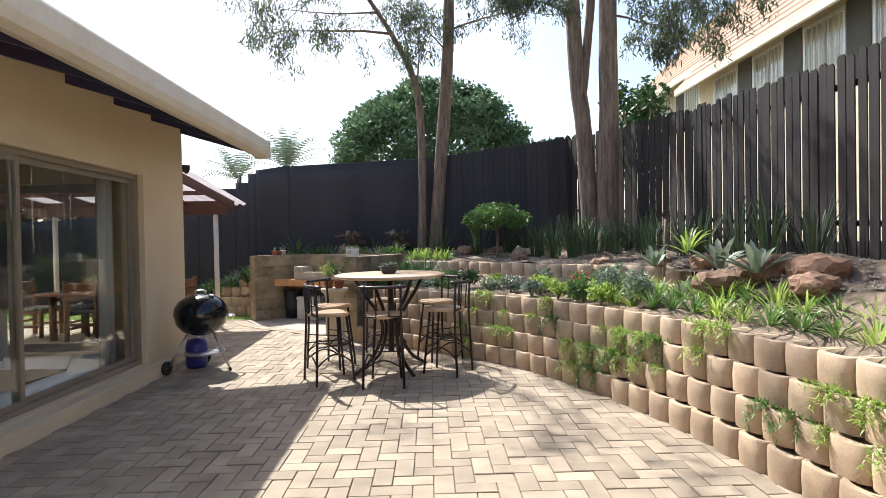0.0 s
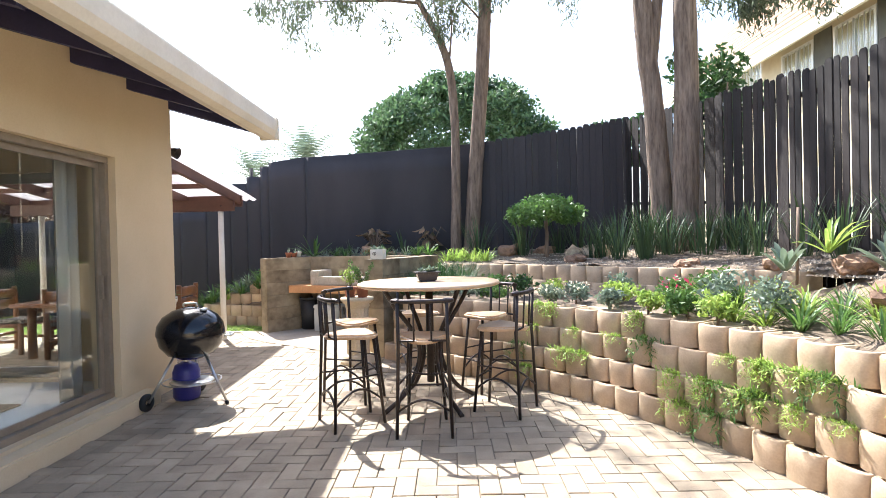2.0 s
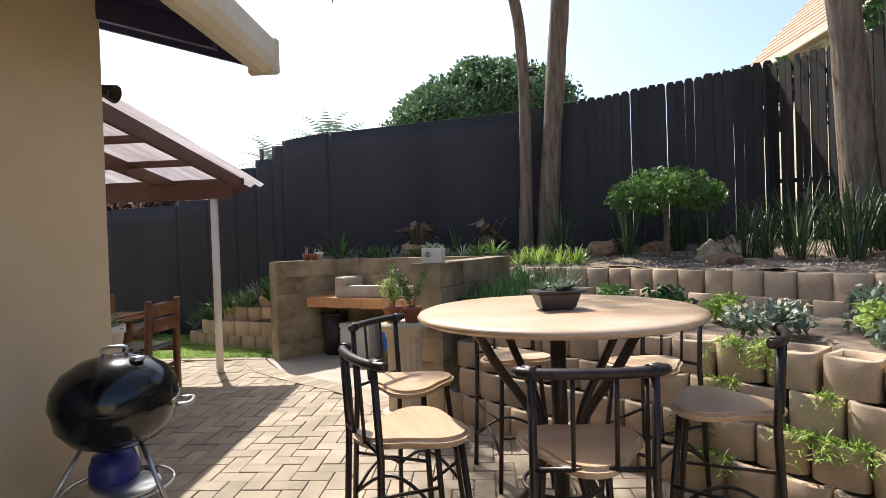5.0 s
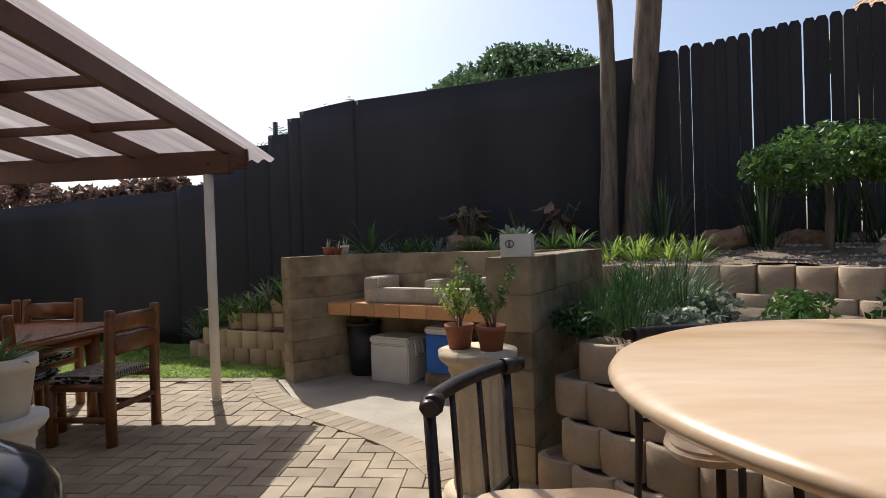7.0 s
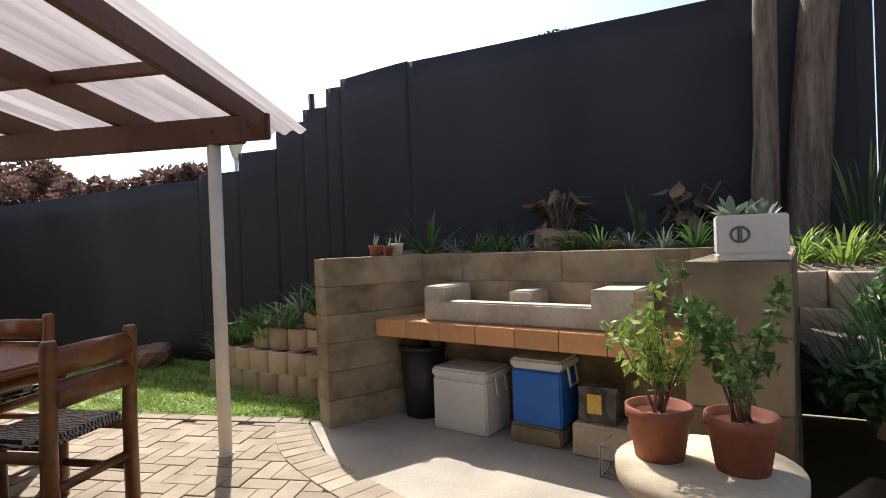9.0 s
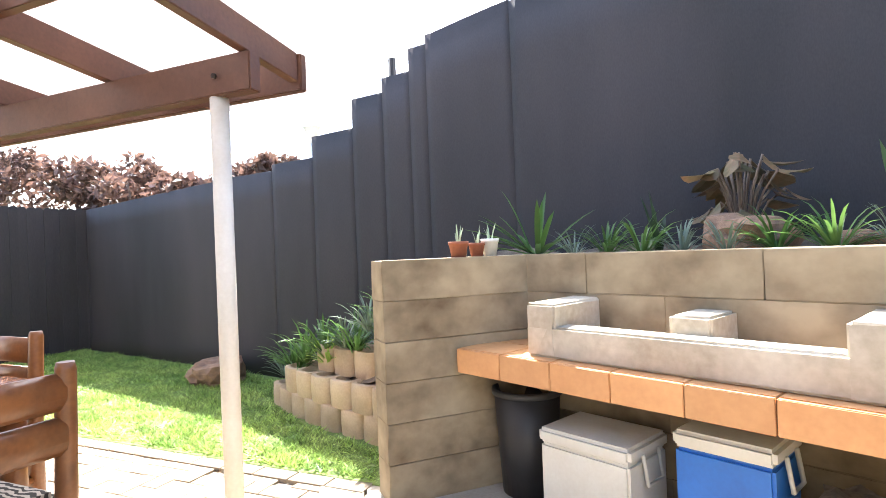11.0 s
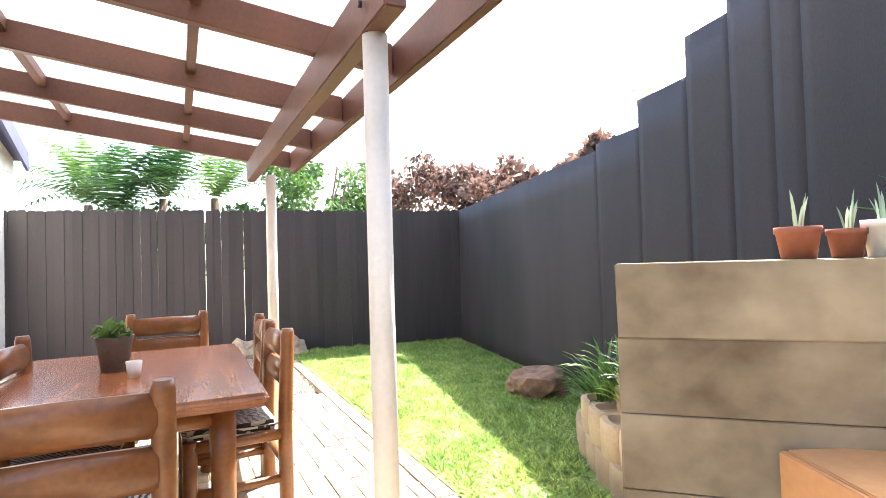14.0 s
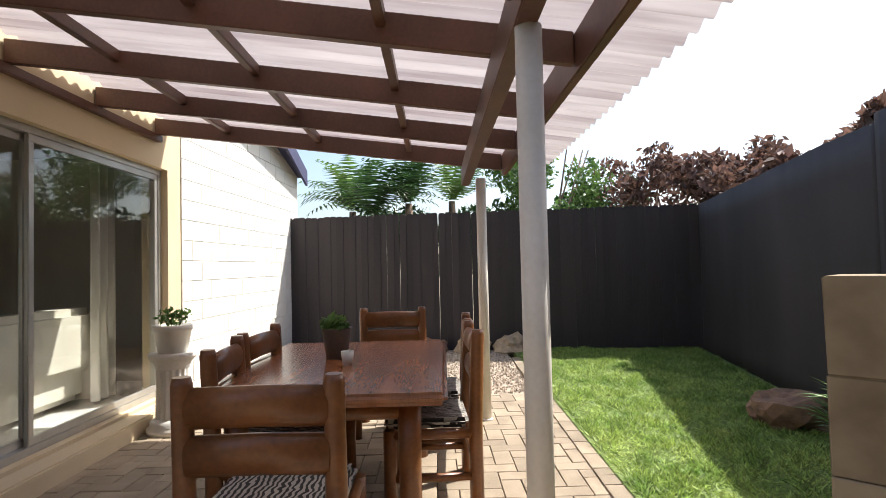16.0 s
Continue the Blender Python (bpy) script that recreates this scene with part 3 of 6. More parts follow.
# sliding doors
def sliding_door(name, along, face, a0, a1, mid, mat, label):
    d = tagged(new(name), label, "door", kind="structure")
    def bx(bm, s0, s1, w0, w1, z0, z1, bevel=0.004):
        if along == "y":
            return box(bm, face - w1, face - w0, s0, s1, z0, z1, bevel=bevel)
        return box(bm, s0, s1, face - w1, face - w0, z0, z1, bevel=bevel)
    for nm, s0, s1, z0, z1 in (("frame_sill", a0, a1, 0.15, 0.2), ("frame_head", a0, a1, 2.15, 2.2), ("frame_jamb", a0, a0 + 0.05, 0.2, 2.15), ("frame_jamb", a1 - 0.05, a1, 0.2, 2.15)):
        part(nm, bx(B(), s0, s1, 0.06, 0.15, z0, z1), mat, d)
    for s0, s1, w in ((a0 + 0.05, mid + 0.03, 0.085), (mid - 0.03, a1 - 0.05, 0.125)):
        for t0, t1, z0, z1 in ((s0, s1, 0.2, 0.25), (s0, s1, 2.1, 2.15), (s0, s0 + 0.05, 0.25, 2.1), (s1 - 0.05, s1, 0.25, 2.1)):
            part("sash_rail", bx(B(), t0, t1, w - 0.015, w + 0.015, z0, z1), mat, d)
        pane = part("pane", bx(B(), s0 + 0.05, s1 - 0.05, w - 0.003, w + 0.003, 0.25, 2.1, 0), GLASS, d, "clear glass pane")
        pane.visible_shadow = False
    part("door_handle", bx(B(), a1 - 0.1, a1 - 0.075, 0.075, 0.108, 1.0, 1.2), BRONZE, d, "slim lever handle")
    return d


sliding_door("door_1", "y", -3.1, 2.55, 6.0, 4.28, BRONZE, "closed sliding glass door in a bronze frame")
sliding_door("door_2", "x", 6.95, -7.2, -4.0, -5.6, ALUMINIUM, "closed sliding patio door in an aluminium frame")


# ---- braai ----
def rough_prism(poly, z0, z1, seed, amp=0.006, soft_edge=0.012):
    bm = B()
    prism(bm, poly, z0, z1)
    bmesh.ops.bevel(bm, geom=bm.edges[:], offset=soft_edge, segments=2, affect="EDGES")
    rng = random.Random(seed)
    for v in bm.verts:
        v.co += Vector((rng.uniform(-amp, amp), rng.uniform(-amp, amp), rng.uniform(-amp, amp) * 0.6))
    return bm


braai = thing("braai", "built-in outdoor braai of rough stained concrete blocks", "barbecue")
COURSE = 0.203
def courses(a, b, thick, n, length, seed, z0=0.0, name="block", stagger=0.5):
    """A wall of long blocks from a to b, thick to the left of that line."""
    a, b = Vector((*a, 0)), Vector((*b, 0))
    d = (b - a).normalized()
    nrm = Vector((-d.y, d.x, 0)) * thick
    total = (b - a).length
    for c in range(n):
        s = -(c % 2) * length * stagger
        while s < total - 1e-3:
            s0, s1 = max(s, 0), min(s + length, total)
            if s1 - s0 > 0.06 or total < 0.4:
                p, q = a + d * (s0 + 0.0004), a + d * (s1 - 0.0004)
                poly = [(v.x, v.y) for v in (p, q, q + nrm, p + nrm)]
                part(name, rough_prism(poly, z0 + c * COURSE + 0.0004, z0 + (c + 1) * COURSE - 0.0004, seed + c * 31 + int(s * 100), 0.0025, 0.003), CONCRETE, braai)
            s += length


courses((-3.26, 10.205), (-2.64, 10.83), 0.2, 6, 0.98, 1, stagger=0.0)
courses((-2.70, 10.80), (-0.62, 9.82), 0.2, 6, 0.8, 2)
courses((-1.1, 8.1), (-0.44, 9.66), 0.26, 6, 0.9, 3)
# tiled counter
U, V = Vector((0.905, -0.425, 0)), Vector((0.425, 0.905, 0))
C0 = Vector((-2.97, 10.43, 0))
def cpoly(u0, u1, v0, v1):
    return [tuple((C0 + U * u + V * v).xy) for u, v in ((u0, v0), (u1, v0), (u1, v1), (u0, v1))]
part("counter_slab", rough_prism(cpoly(0.02, 2.36, 0.02, 0.52), 0.635, 0.742, 5, 0.001), CONCRETE, braai)
for i in range(8):
    part("face_tile", rough_prism(cpoly(0.0 + 0.29 * i, 0.286 + 0.29 * i if i < 7 else 2.37, 0.0, 0.016), 0.635, 0.755, 60 + i, 0.001, 0.003), TERRACOTTA_TILE, braai)
    part("top_tile", rough_prism(cpoly(0.0 + 0.29 * i, 0.286 + 0.29 * i if i < 7 else 2.37, 0.02, 0.27), 0.743, 0.757, 80 + i, 0.001, 0.003), TERRACOTTA_TILE, braai)
    part("top_tile", rough_prism(cpoly(0.0 + 0.29 * i, 0.286 + 0.29 * i if i < 7 else 2.37, 0.275, 0.5), 0.743, 0.757, 99 + i, 0.001, 0.003), TERRACOTTA_TILE, braai)
# fire box: front kerb with three raised cheeks
part("hearth_front", rough_prism(cpoly(0.40, 1.86, 0.075, 0.20), 0.758, 0.90, 7, 0.004), HEARTH, braai)
for u0, u1, v0, v1, zt in ((0.40, 0.56, 0.073, 0.46, 1.0), (1.02, 1.18, 0.20, 0.46, 0.97), (1.62, 1.88, 0.073, 0.46, 1.0)):
    part("hearth_cheek", rough_prism(cpoly(u0, u1, v0, v1), 0.758, zt, 8 + int(u0 * 10), 0.005), HEARTH, braai)


# ---- retaining walls of hollow rounded blocks ----
def block_mesh(r=0.119, h=0.192, depth=0.2):
    """A hollow block with a bowed front, open on top with soil inside."""
    bm = B()
    out = []
    for a in np.linspace(-math.pi / 2, math.pi / 2, 14):
        sn, cs = math.sin(a), math.cos(a)
        out.append((r * math.copysign(abs(sn) ** 0.8, sn), -0.066 * abs(cs) ** 0.8))
    out = [(-r, depth)] + out + [(r, depth)]
    cx, cy = 0.0, 0.08
    inn = [(cx + (x - cx) * 0.78, cy + (y - cy) * 0.74) for x, y in out]
    n = len(out)
    v0 = [bm.verts.new((x * 0.985, y, 0)) for x, y in out]
    v1 = [bm.verts.new((x, y - 0.004, h * 0.5)) for x, y in out]
    v2 = [bm.verts.new((x * 0.985, y, h - 0.008)) for x, y in out]
    v3 = [bm.verts.new((x * 0.96, y + 0.006, h)) for x, y in out]
    v4 = [bm.verts.new((x, y, h)) for x, y in inn]
    v5 = [bm.verts.new((x, y, h - 0.035)) for x, y in inn]
    rows = (v0, v1, v2, v3, v4, v5)
    for a, b in zip(rows, rows[1:]):
        for i in range(n):
            f = bm.faces.new((a[i], a[(i + 1) % n], b[(i + 1) % n], b[i]))
            f.smooth = b is not v4
    bm.faces.new(v5)
    return mesh_of("block", bm, BLOCK)


BLOCK_MESH = block_mesh()
def block_wall(name, pts, n, z0, setback, label, step=0.238, first=0):
    w = tagged(new(name), label, "retaining wall", kind="structure")
    rng = random.Random(name)
    spots = line(pts, step / 2)
    for c in range(n):
        for k, (p, d) in enumerate(spots):
            if k % 2 != (c + first) % 2:
                continue
            nrm = Vector((d.y, -d.x, 0))
            q = p + nrm * (setback * c + 0.08 + rng.uniform(-0.008, 0.008))
            ob = new("block", BLOCK_MESH)
            ob.parent = w
            ang = math.degrees(math.atan2(d.y, d.x)) + 180
            ob.matrix_basis = pose(q.x, q.y, z0 + 0.19 * c, rng.uniform(-1.5, 1.5), rng.uniform(-1, 1), ang + rng.uniform(-3, 3)) @ Matrix.Diagonal((1, 1, 1, 1))
    return w


block_wall("retaining_wall_lower", WALL_LINE[14:], 4, 0.0, 0.075, "curved retaining wall of hollow sandy concrete blocks")
block_wall("retaining_wall_upper", UPPER_LINE, 2, 0.70, 0.05, "low upper retaining wall of rounded sandy blocks")
LEFT_LINE = smooth_line([(-3.1, 10.75), (-3.6, 10.85), (-4.2, 11.05), (-4.75, 11.3), (-5.2, 11.6)])
block_wall("retaining_wall_lawn", LEFT_LINE, 1, 0.0, 0.06, "short stepped retaining wall of rounded blocks beside the lawn")
block_wall("retaining_wall_lawn", LEFT_LINE[:28], 1, 0.19, 0.0, "second course of rounded blocks beside the lawn", first=1)
block_wall("retaining_wall_lawn", [(p.x + 0.05, p.y + 0.12) for p in LEFT_LINE[:22]], 1, 0.38, 0.0, "third course of rounded blocks beside the lawn")
block_wall("retaining_wall_lawn", [(p.x + 0.08, p.y + 0.2) for p in LEFT_LINE[:15]], 1, 0.57, 0.0, "fourth course of rounded blocks beside the braai", first=1)


def resample(pts, n):
    P = [Vector((*p, 0)) if len(p) == 2 else Vector(p) for p in pts]
    acc = [0.0]
    for a, b in zip(P, P[1:]):
        acc.append(acc[-1] + (b - a).length)
    out = []
    for k in range(n):
        s = acc[-1] * k / (n - 1)
        i = max(j for j in range(len(acc)) if acc[j] <= s + 1e-9)
        i = min(i, len(P) - 2)
        out.append(P[i].lerp(P[i + 1], (s - acc[i]) / max(acc[i + 1] - acc[i], 1e-9)))
    return out


def loft(name, a, za, b, zb, mat, label, n=60, m=14, amp=0.04):
    """Soil between two lines, with lumps."""
    A, Bp = resample(a, n), resample(b, n)
    verts, faces = [], []
    for i in range(n):
        for j in range(m):
            t = j / (m - 1)
            p = A[i].lerp(Bp[i], t)
            z = za(i / (n - 1)) * (1 - t) + zb(i / (n - 1)) * t
            z += amp * noise.noise(Vector((p.x * 1.7, p.y * 1.7, 3))) + amp * 0.6 * noise.noise(Vector((p.x * 7, p.y * 7, 9)))
            verts.append((p.x, p.y, z))
    for i in range(n - 1):
        for j in range(m - 1):
            q = i * m + j
            faces.append((q, q + 1, q + m + 1, q + m))
    return tagged(raw(name, verts, faces, mat, None, True), label, "soil", kind="structure")


def off(pts, k):
    out = []
    for i, p in enumerate(pts):
        d = (pts[min(i + 1, len(pts) - 1)] - pts[max(i - 1, 0)]).normalized()
        out.append(p + Vector((d.y, -d.x, 0)) * k)
    return out


BED_LINE = [Vector((3.35, -3, 0)), Vector((3.1, 1.5, 0)), Vector((2.95, 4.0, 0))] + off(UPPER_LINE, 0.12)
loft("soil_bed_lower", off(WALL_LINE, 0.36), lambda s: 0.72, BED_LINE, lambda s: 0.80 + 0.29 * max(0, min(1, (0.67 - s) * 14)), SOIL, "mulched soil of the lower planting bed")
FAR_LINE = [Vector((3.9, -3, 0)), Vector((3.6, 3.0, 0)), Vector((3.5, 6.0, 0)), Vector((3.35, 8.4, 0)), Vector((2.6, 10.6, 0)), Vector((0.0, 11.4, 0)), Vector((-2.4, 11.9, 0)), Vector((-3.2, 12.0, 0))]
loft("soil_bed_upper", BED_LINE + [Vector((-1.5, 10.35, 0)), Vector((-2.75, 11.0, 0)), Vector((-3.1, 11.2, 0))], lambda s: 1.06 + 0.06 * max(0, s - 0.6), FAR_LINE, lambda s: 1.42 - 0.15 * s, SOIL, "mulched soil of the upper planting bed", 70, 14, 0.06)
loft("soil_bed_lawn", [Vector((p.x, p.y + 0.12, 0)) for p in LEFT_LINE], lambda s: 0.52 - 0.42 * s, [Vector((-2.9, 11.9, 0)), Vector((-4.0, 12.0, 0)), Vector((-5.2, 12.1, 0))], lambda s: 1.1 - 0.95 * s, SOIL, "sloping soil behind the stepped blocks", 24, 8, 0.03)


# ---- leaves and plants ----
def leaf_cloud(name, blobs, n, size, mat, parent=None, seed=0, droop=0.3, shell=0.55, aspect=0.45):
    """Many small folded leaves scattered through blobs (x, y, z, rx, ry, rz)."""
    rng = np.random.default_rng(seed)
    w = np.array([b[3] * b[4] + b[4] * b[5] + b[3] * b[5] for b in blobs])
    pick = rng.choice(len(blobs), n, p=w / w.sum())
    bl = np.array(blobs)[pick]
    d = rng.normal(size=(n, 3))
    d /= np.linalg.norm(d, axis=1)[:, None]
    rad = shell + (1 - shell) * rng.random(n) ** 0.6
    c = bl[:, :3] + d * rad[:, None] * bl[:, 3:6] * (0.85 + 0.3 * rng.random((n, 1)))
    a = rng.normal(size=(n, 3)) + d * 0.5
    a[:, 2] -= droop * 2
    a /= np.linalg.norm(a, axis=1)[:, None]
    s = np.cross(a, rng.normal(size=(n, 3)))
    s /= np.linalg.norm(s, axis=1)[:, None] + 1e-9
    up = np.cross(a, s)
    L = size * (0.6 + 0.8 * rng.random((n, 1)))
    v = np.stack([c - a * L * 0.5, c + s * L * aspect * 0.5 + up * L * 0.06, c + a * L * 0.5, c - s * L * aspect * 0.5 + up * L * 0.06], 1).reshape(-1, 3)
    f = np.arange(4 * n).reshape(n, 4)
    return raw(name, v.tolist(), f.tolist(), mat, parent)


def blades(bm, n, length, width, rng, lean=(0.2, 0.9), arch=0.8, root=0.03):
    """Arching strap leaves from one root."""
    for k in range(n):
        az, ln = rng.uniform(0, math.tau), length * rng.uniform(0.65, 1.1)
        th = rng.uniform(*lean)
        out = Vector((math.cos(az), math.sin(az), 0))
        side = Vector((-math.sin(az), math.cos(az), 0))
        p = out * root * rng.random()
        prev = None
        m = 5
        for i in range(m + 1):
            t = i / m
            w = width * (0.55 + 0.9 * t) * (1 - t) ** 0.6 if t < 1 else 0.0
            fold = Vector((0, 0, w * 0.25))
            a, c, b = bm.verts.new(p - side * w * 0.5 + fold), bm.verts.new(p), bm.verts.new(p + side * w * 0.5 + fold)
            if prev:
                bm.faces.new((prev[0], prev[1], c, a)), bm.faces.new((prev[1], prev[2], b, c))
            prev = (a, c, b)
            ang = th + arch * t * t
            p = p + (out * math.sin(ang) + Vector((0, 0, 1)) * math.cos(ang)) * ln / m
    for f in bm.faces:
        f.smooth = True
    return bm


def tuft_mesh(name, mat, n, length, width, seed, **kw):
    return mesh_of(name, blades(B(), n, length, width, random.Random(seed), **kw), mat)


def leaf_meshes(name, mat, n, length, width, seed, **kw):
    rng = random.Random(seed)
    return [mesh_of(name, blades(B(), 1, length, width, rng, **kw), mat) for _ in range(n)]


def leafy(name, leaves, x, y, z, scale, label, category="plant", group=""):
    """A plant whose leaves are parts."""
    ob = thing(name, label, category, pose(x, y, z, 0, 0, (x * 977 + y * 631) % 360) @ Matrix.Diagonal((scale, scale, scale, 1)), group)
    for me in leaves:
        new("leaf", me).parent = ob
    return ob


def plant(name, mesh, x, y, z, scale, label, category="plant", group="", turn=None):
    ob = new(name, mesh)
    ob.matrix_world = pose(x, y, z, 0, 0, (x * 977 + y * 631) % 360 if turn is None else turn) @ Matrix.Diagonal((scale, scale, scale, 1))
    return tagged(ob, label, category, group)


def trailing_mesh(seed, mat):
    """A sprawling succulent: hanging stems set with starry whorls of long narrow leaves."""
    rng = random.Random(seed)
    bm = B()
    for k in range(11):
        az, p = rng.uniform(math.pi * 0.98, math.pi * 2.02), Vector((rng.uniform(-0.09, 0.09), 0, 0.0))
        d = Vector((math.cos(az) * 0.9, math.sin(az) * 0.8, rng.uniform(0.3, 1.4)))
        fall = rng.uniform(0.12, 0.42)
        for i in range(rng.randint(4, 9)):
            d = (d + Vector((rng.uniform(-0.3, 0.3), rng.uniform(-0.25, 0.12), -fall))).normalized()
            q = p + d * 0.034
            for c in range(3):
                o = (Vector((rng.uniform(-1, 1), rng.uniform(-1, 0.4), rng.uniform(-0.2, 1))).normalized() + d * 0.5).normalized()
                ln = rng.uniform(0.06, 0.115)
                sd = o.cross(Vector((0, 0, 1)))
                sd = sd.normalized() * 0.0065 if sd.length > 1e-3 else Vector((0.0065, 0, 0))
                mid, e = q + o * ln * 0.5 + Vector((0, 0, 0.008)), q + o * ln - Vector((0, 0, 0.012))
                a0, a1, b0, b1, tip = (bm.verts.new(t) for t in (q - sd * 0.6, q + sd * 0.6, mid + sd, mid - sd, e))
                bm.faces.new((a0, a1, b0, b1)), bm.faces.new((b1, b0, tip))
            p = q
    return mesh_of("trailing_succulent", bm, mat)


def rock_mesh(seed, mat, squash=0.65):
    bm = B()
    bmesh.ops.create_icosphere(bm, subdivisions=3, radius=1)
    o = Vector((seed * 3.7, seed * 1.3, seed))
    for v in bm.verts:
        n = v.co.normalized()
        k = 1 + 0.34 * noise.noise(n * 1.3 + o) + 0.14 * noise.noise(n * 3.2 + o)
        f = noise.cell(n * 1.8 + o)
        v.co = n * (k + 0.10 * f)
        v.co.z *= squash
    me = mesh_of("rock", bm, mat)
    return me


SPIDER = [tuft_mesh("spider_plant", LEAF_MID, 36, 0.30, 0.024, s, lean=(0.1, 1.1), arch=1.1) for s in (1, 2, 3)]
LIME = [tuft_mesh("lime_tuft", LEAF_LIME, 42, 0.25, 0.023, s, lean=(0.05, 1.0), arch=1.0, root=0.06) for s in (4, 5)]
GREYTUFT = [tuft_mesh("grey_green_tuft", LEAF_GREY, 30, 0.24, 0.018, s, lean=(0.1, 1.1), arch=0.9) for s in (6, 7)]
IRIS = [leaf_meshes("iris", LEAF_STRAP, 38, 0.74, 0.022, s, lean=(0.02, 0.5), arch=0.45, root=0.12) for s in (8, 9, 10)]
REED = [tuft_mesh("reed", LEAF_DARK, 190, 0.40, 0.008, 11, lean=(0.0, 0.9), arch=0.7, root=0.18)]
ALOE = [leaf_meshes("aloe", LEAF_MID, 19, 0.38, 0.042, 21, lean=(0.2, 1.3), arch=0.35)]
AGAVE = [leaf_meshes("agave", LEAF_GREY, 12, 0.36, 0.10, 13, lean=(0.3, 1.1), arch=0.5)]
PALM = [leaf_meshes("small_palm", LEAF_LIME, 16, 0.45, 0.05, 14, lean=(0.3, 1.1), arch=0.9)]
SANSEV = [leaf_meshes("snake_plant", LEAF_STRAP, 7, 0.32, 0.055, 15, lean=(0.0, 0.3), arch=0.15)]
TRAIL = [trailing_mesh(s, m) for s, m in ((1, LEAF_LIME), (2, LEAF_MID), (3, LEAF_LIME), (4, LEAF_LIME))]
ROCKS = [rock_mesh(s, m) for s, m in ((1, STONE), (2, STONE_PALE), (3, STONE))]


def bush(name, x, y, z, rx, ry, rz, n, size, mat, label, seed, flowers=None, category="shrub"):
    rng = random.Random(seed)
    ob = thing(name, label, category, pose(x, y, z))
    blobs = [(rng.uniform(-0.5, 0.5) * rx, rng.uniform(-0.5, 0.5) * ry, rz * rng.uniform(0.7, 1.3), rx * rng.uniform(0.4, 0.75), ry * rng.uniform(0.4, 0.75), rz * rng.uniform(0.45, 0.8)) for _ in range(7)]
    part("stems", tube(B(), [(0, 0, -0.03), (0.01, 0, rz * 0.5), (0.0, 0.02, rz * 1.1)], [0.012, 0.01, 0.004], 6), BARK, ob)
    leaf_cloud("foliage", blobs, n, size, mat, ob, seed, 0.0, 0.3, 0.5)
    if flowers:
        tagged(leaf_cloud("flowers", [(0, 0, rz * 1.35, rx * 0.8, ry * 0.8, rz * 0.6)], 40, size * 0.6, flowers, ob, seed + 1, -0.3, 0.6, 0.9), kind="stuff")
    return ob


# ---- trees ----
def bough(rng, a, d, length, r):
    pts, p = [Vector(a)], Vector(a)
    d = Vector(d).normalized()
    for i in range(5):
        d = (d + Vector((rng.uniform(-0.25, 0.25), rng.uniform(-0.25, 0.25), rng.uniform(-0.22, 0.1)))).normalized()
        p = p + d * length / 5
        pts.append(p.copy())
    return pts, [r * (1 - 0.16 * i) for i in range(6)]


def gum_tree(name, trunks, boughs, leaves, label, seed):
    """trunks: lists of (x, y, z, r); boughs: (start, direction, length, radius); leaves: blobs."""
    rng = random.Random(seed)
    t = thing(name, label, "tree", pose(trunks[0][0][0], trunks[0][0][1], trunks[0][0][2]))
    base = Vector(trunks[0][0][:3])
    for tr in trunks:
        pts = [q - base for q in smooth_line([(q[0], q[1], q[2]) for q in tr], 8)]
        rs = list(np.interp(np.linspace(0, len(tr) - 1, len(pts)), range(len(tr)), [q[3] for q in tr]))
        bm = tube(B(), pts, [float(v) for v in rs], 18)
        for v in bm.verts:
            v.co += Vector((noise.noise(v.co * 2.3), noise.noise(v.co * 2.3 + Vector((9, 0, 0))), 0)) * 0.016
        part("trunk", bm, BARK, t)
    tips = []
    for a, d, ln, r in boughs:
        pts, rs = bough(rng, Vector(a) - base, d, ln, r)
        bm = tube(B(), pts, rs, 7)
        for k in (2, 3, 4, 5):
            for _ in range(2):
                q, qs = bough(rng, pts[k], (rng.uniform(-1, 1), rng.uniform(-1, 1), rng.uniform(-0.9, 0.5)), ln * 0.4, r * 0.35)
                tube(bm, q, qs, 5)
                tips += q[3:]
        tips.append(pts[-1])
        part("limb", bm, BARK, t)
    blobs = [(*q, 0.2, 0.2, 0.26) for q in tips] + [(b[0] - base.x, b[1] - base.y, b[2] - base.z, *b[3:]) for b in leaves]
    leaf_cloud("crown", blobs, 11500, 0.11, LEAF_GUM, t, seed, 0.8, 0.1, 0.2)
    return t


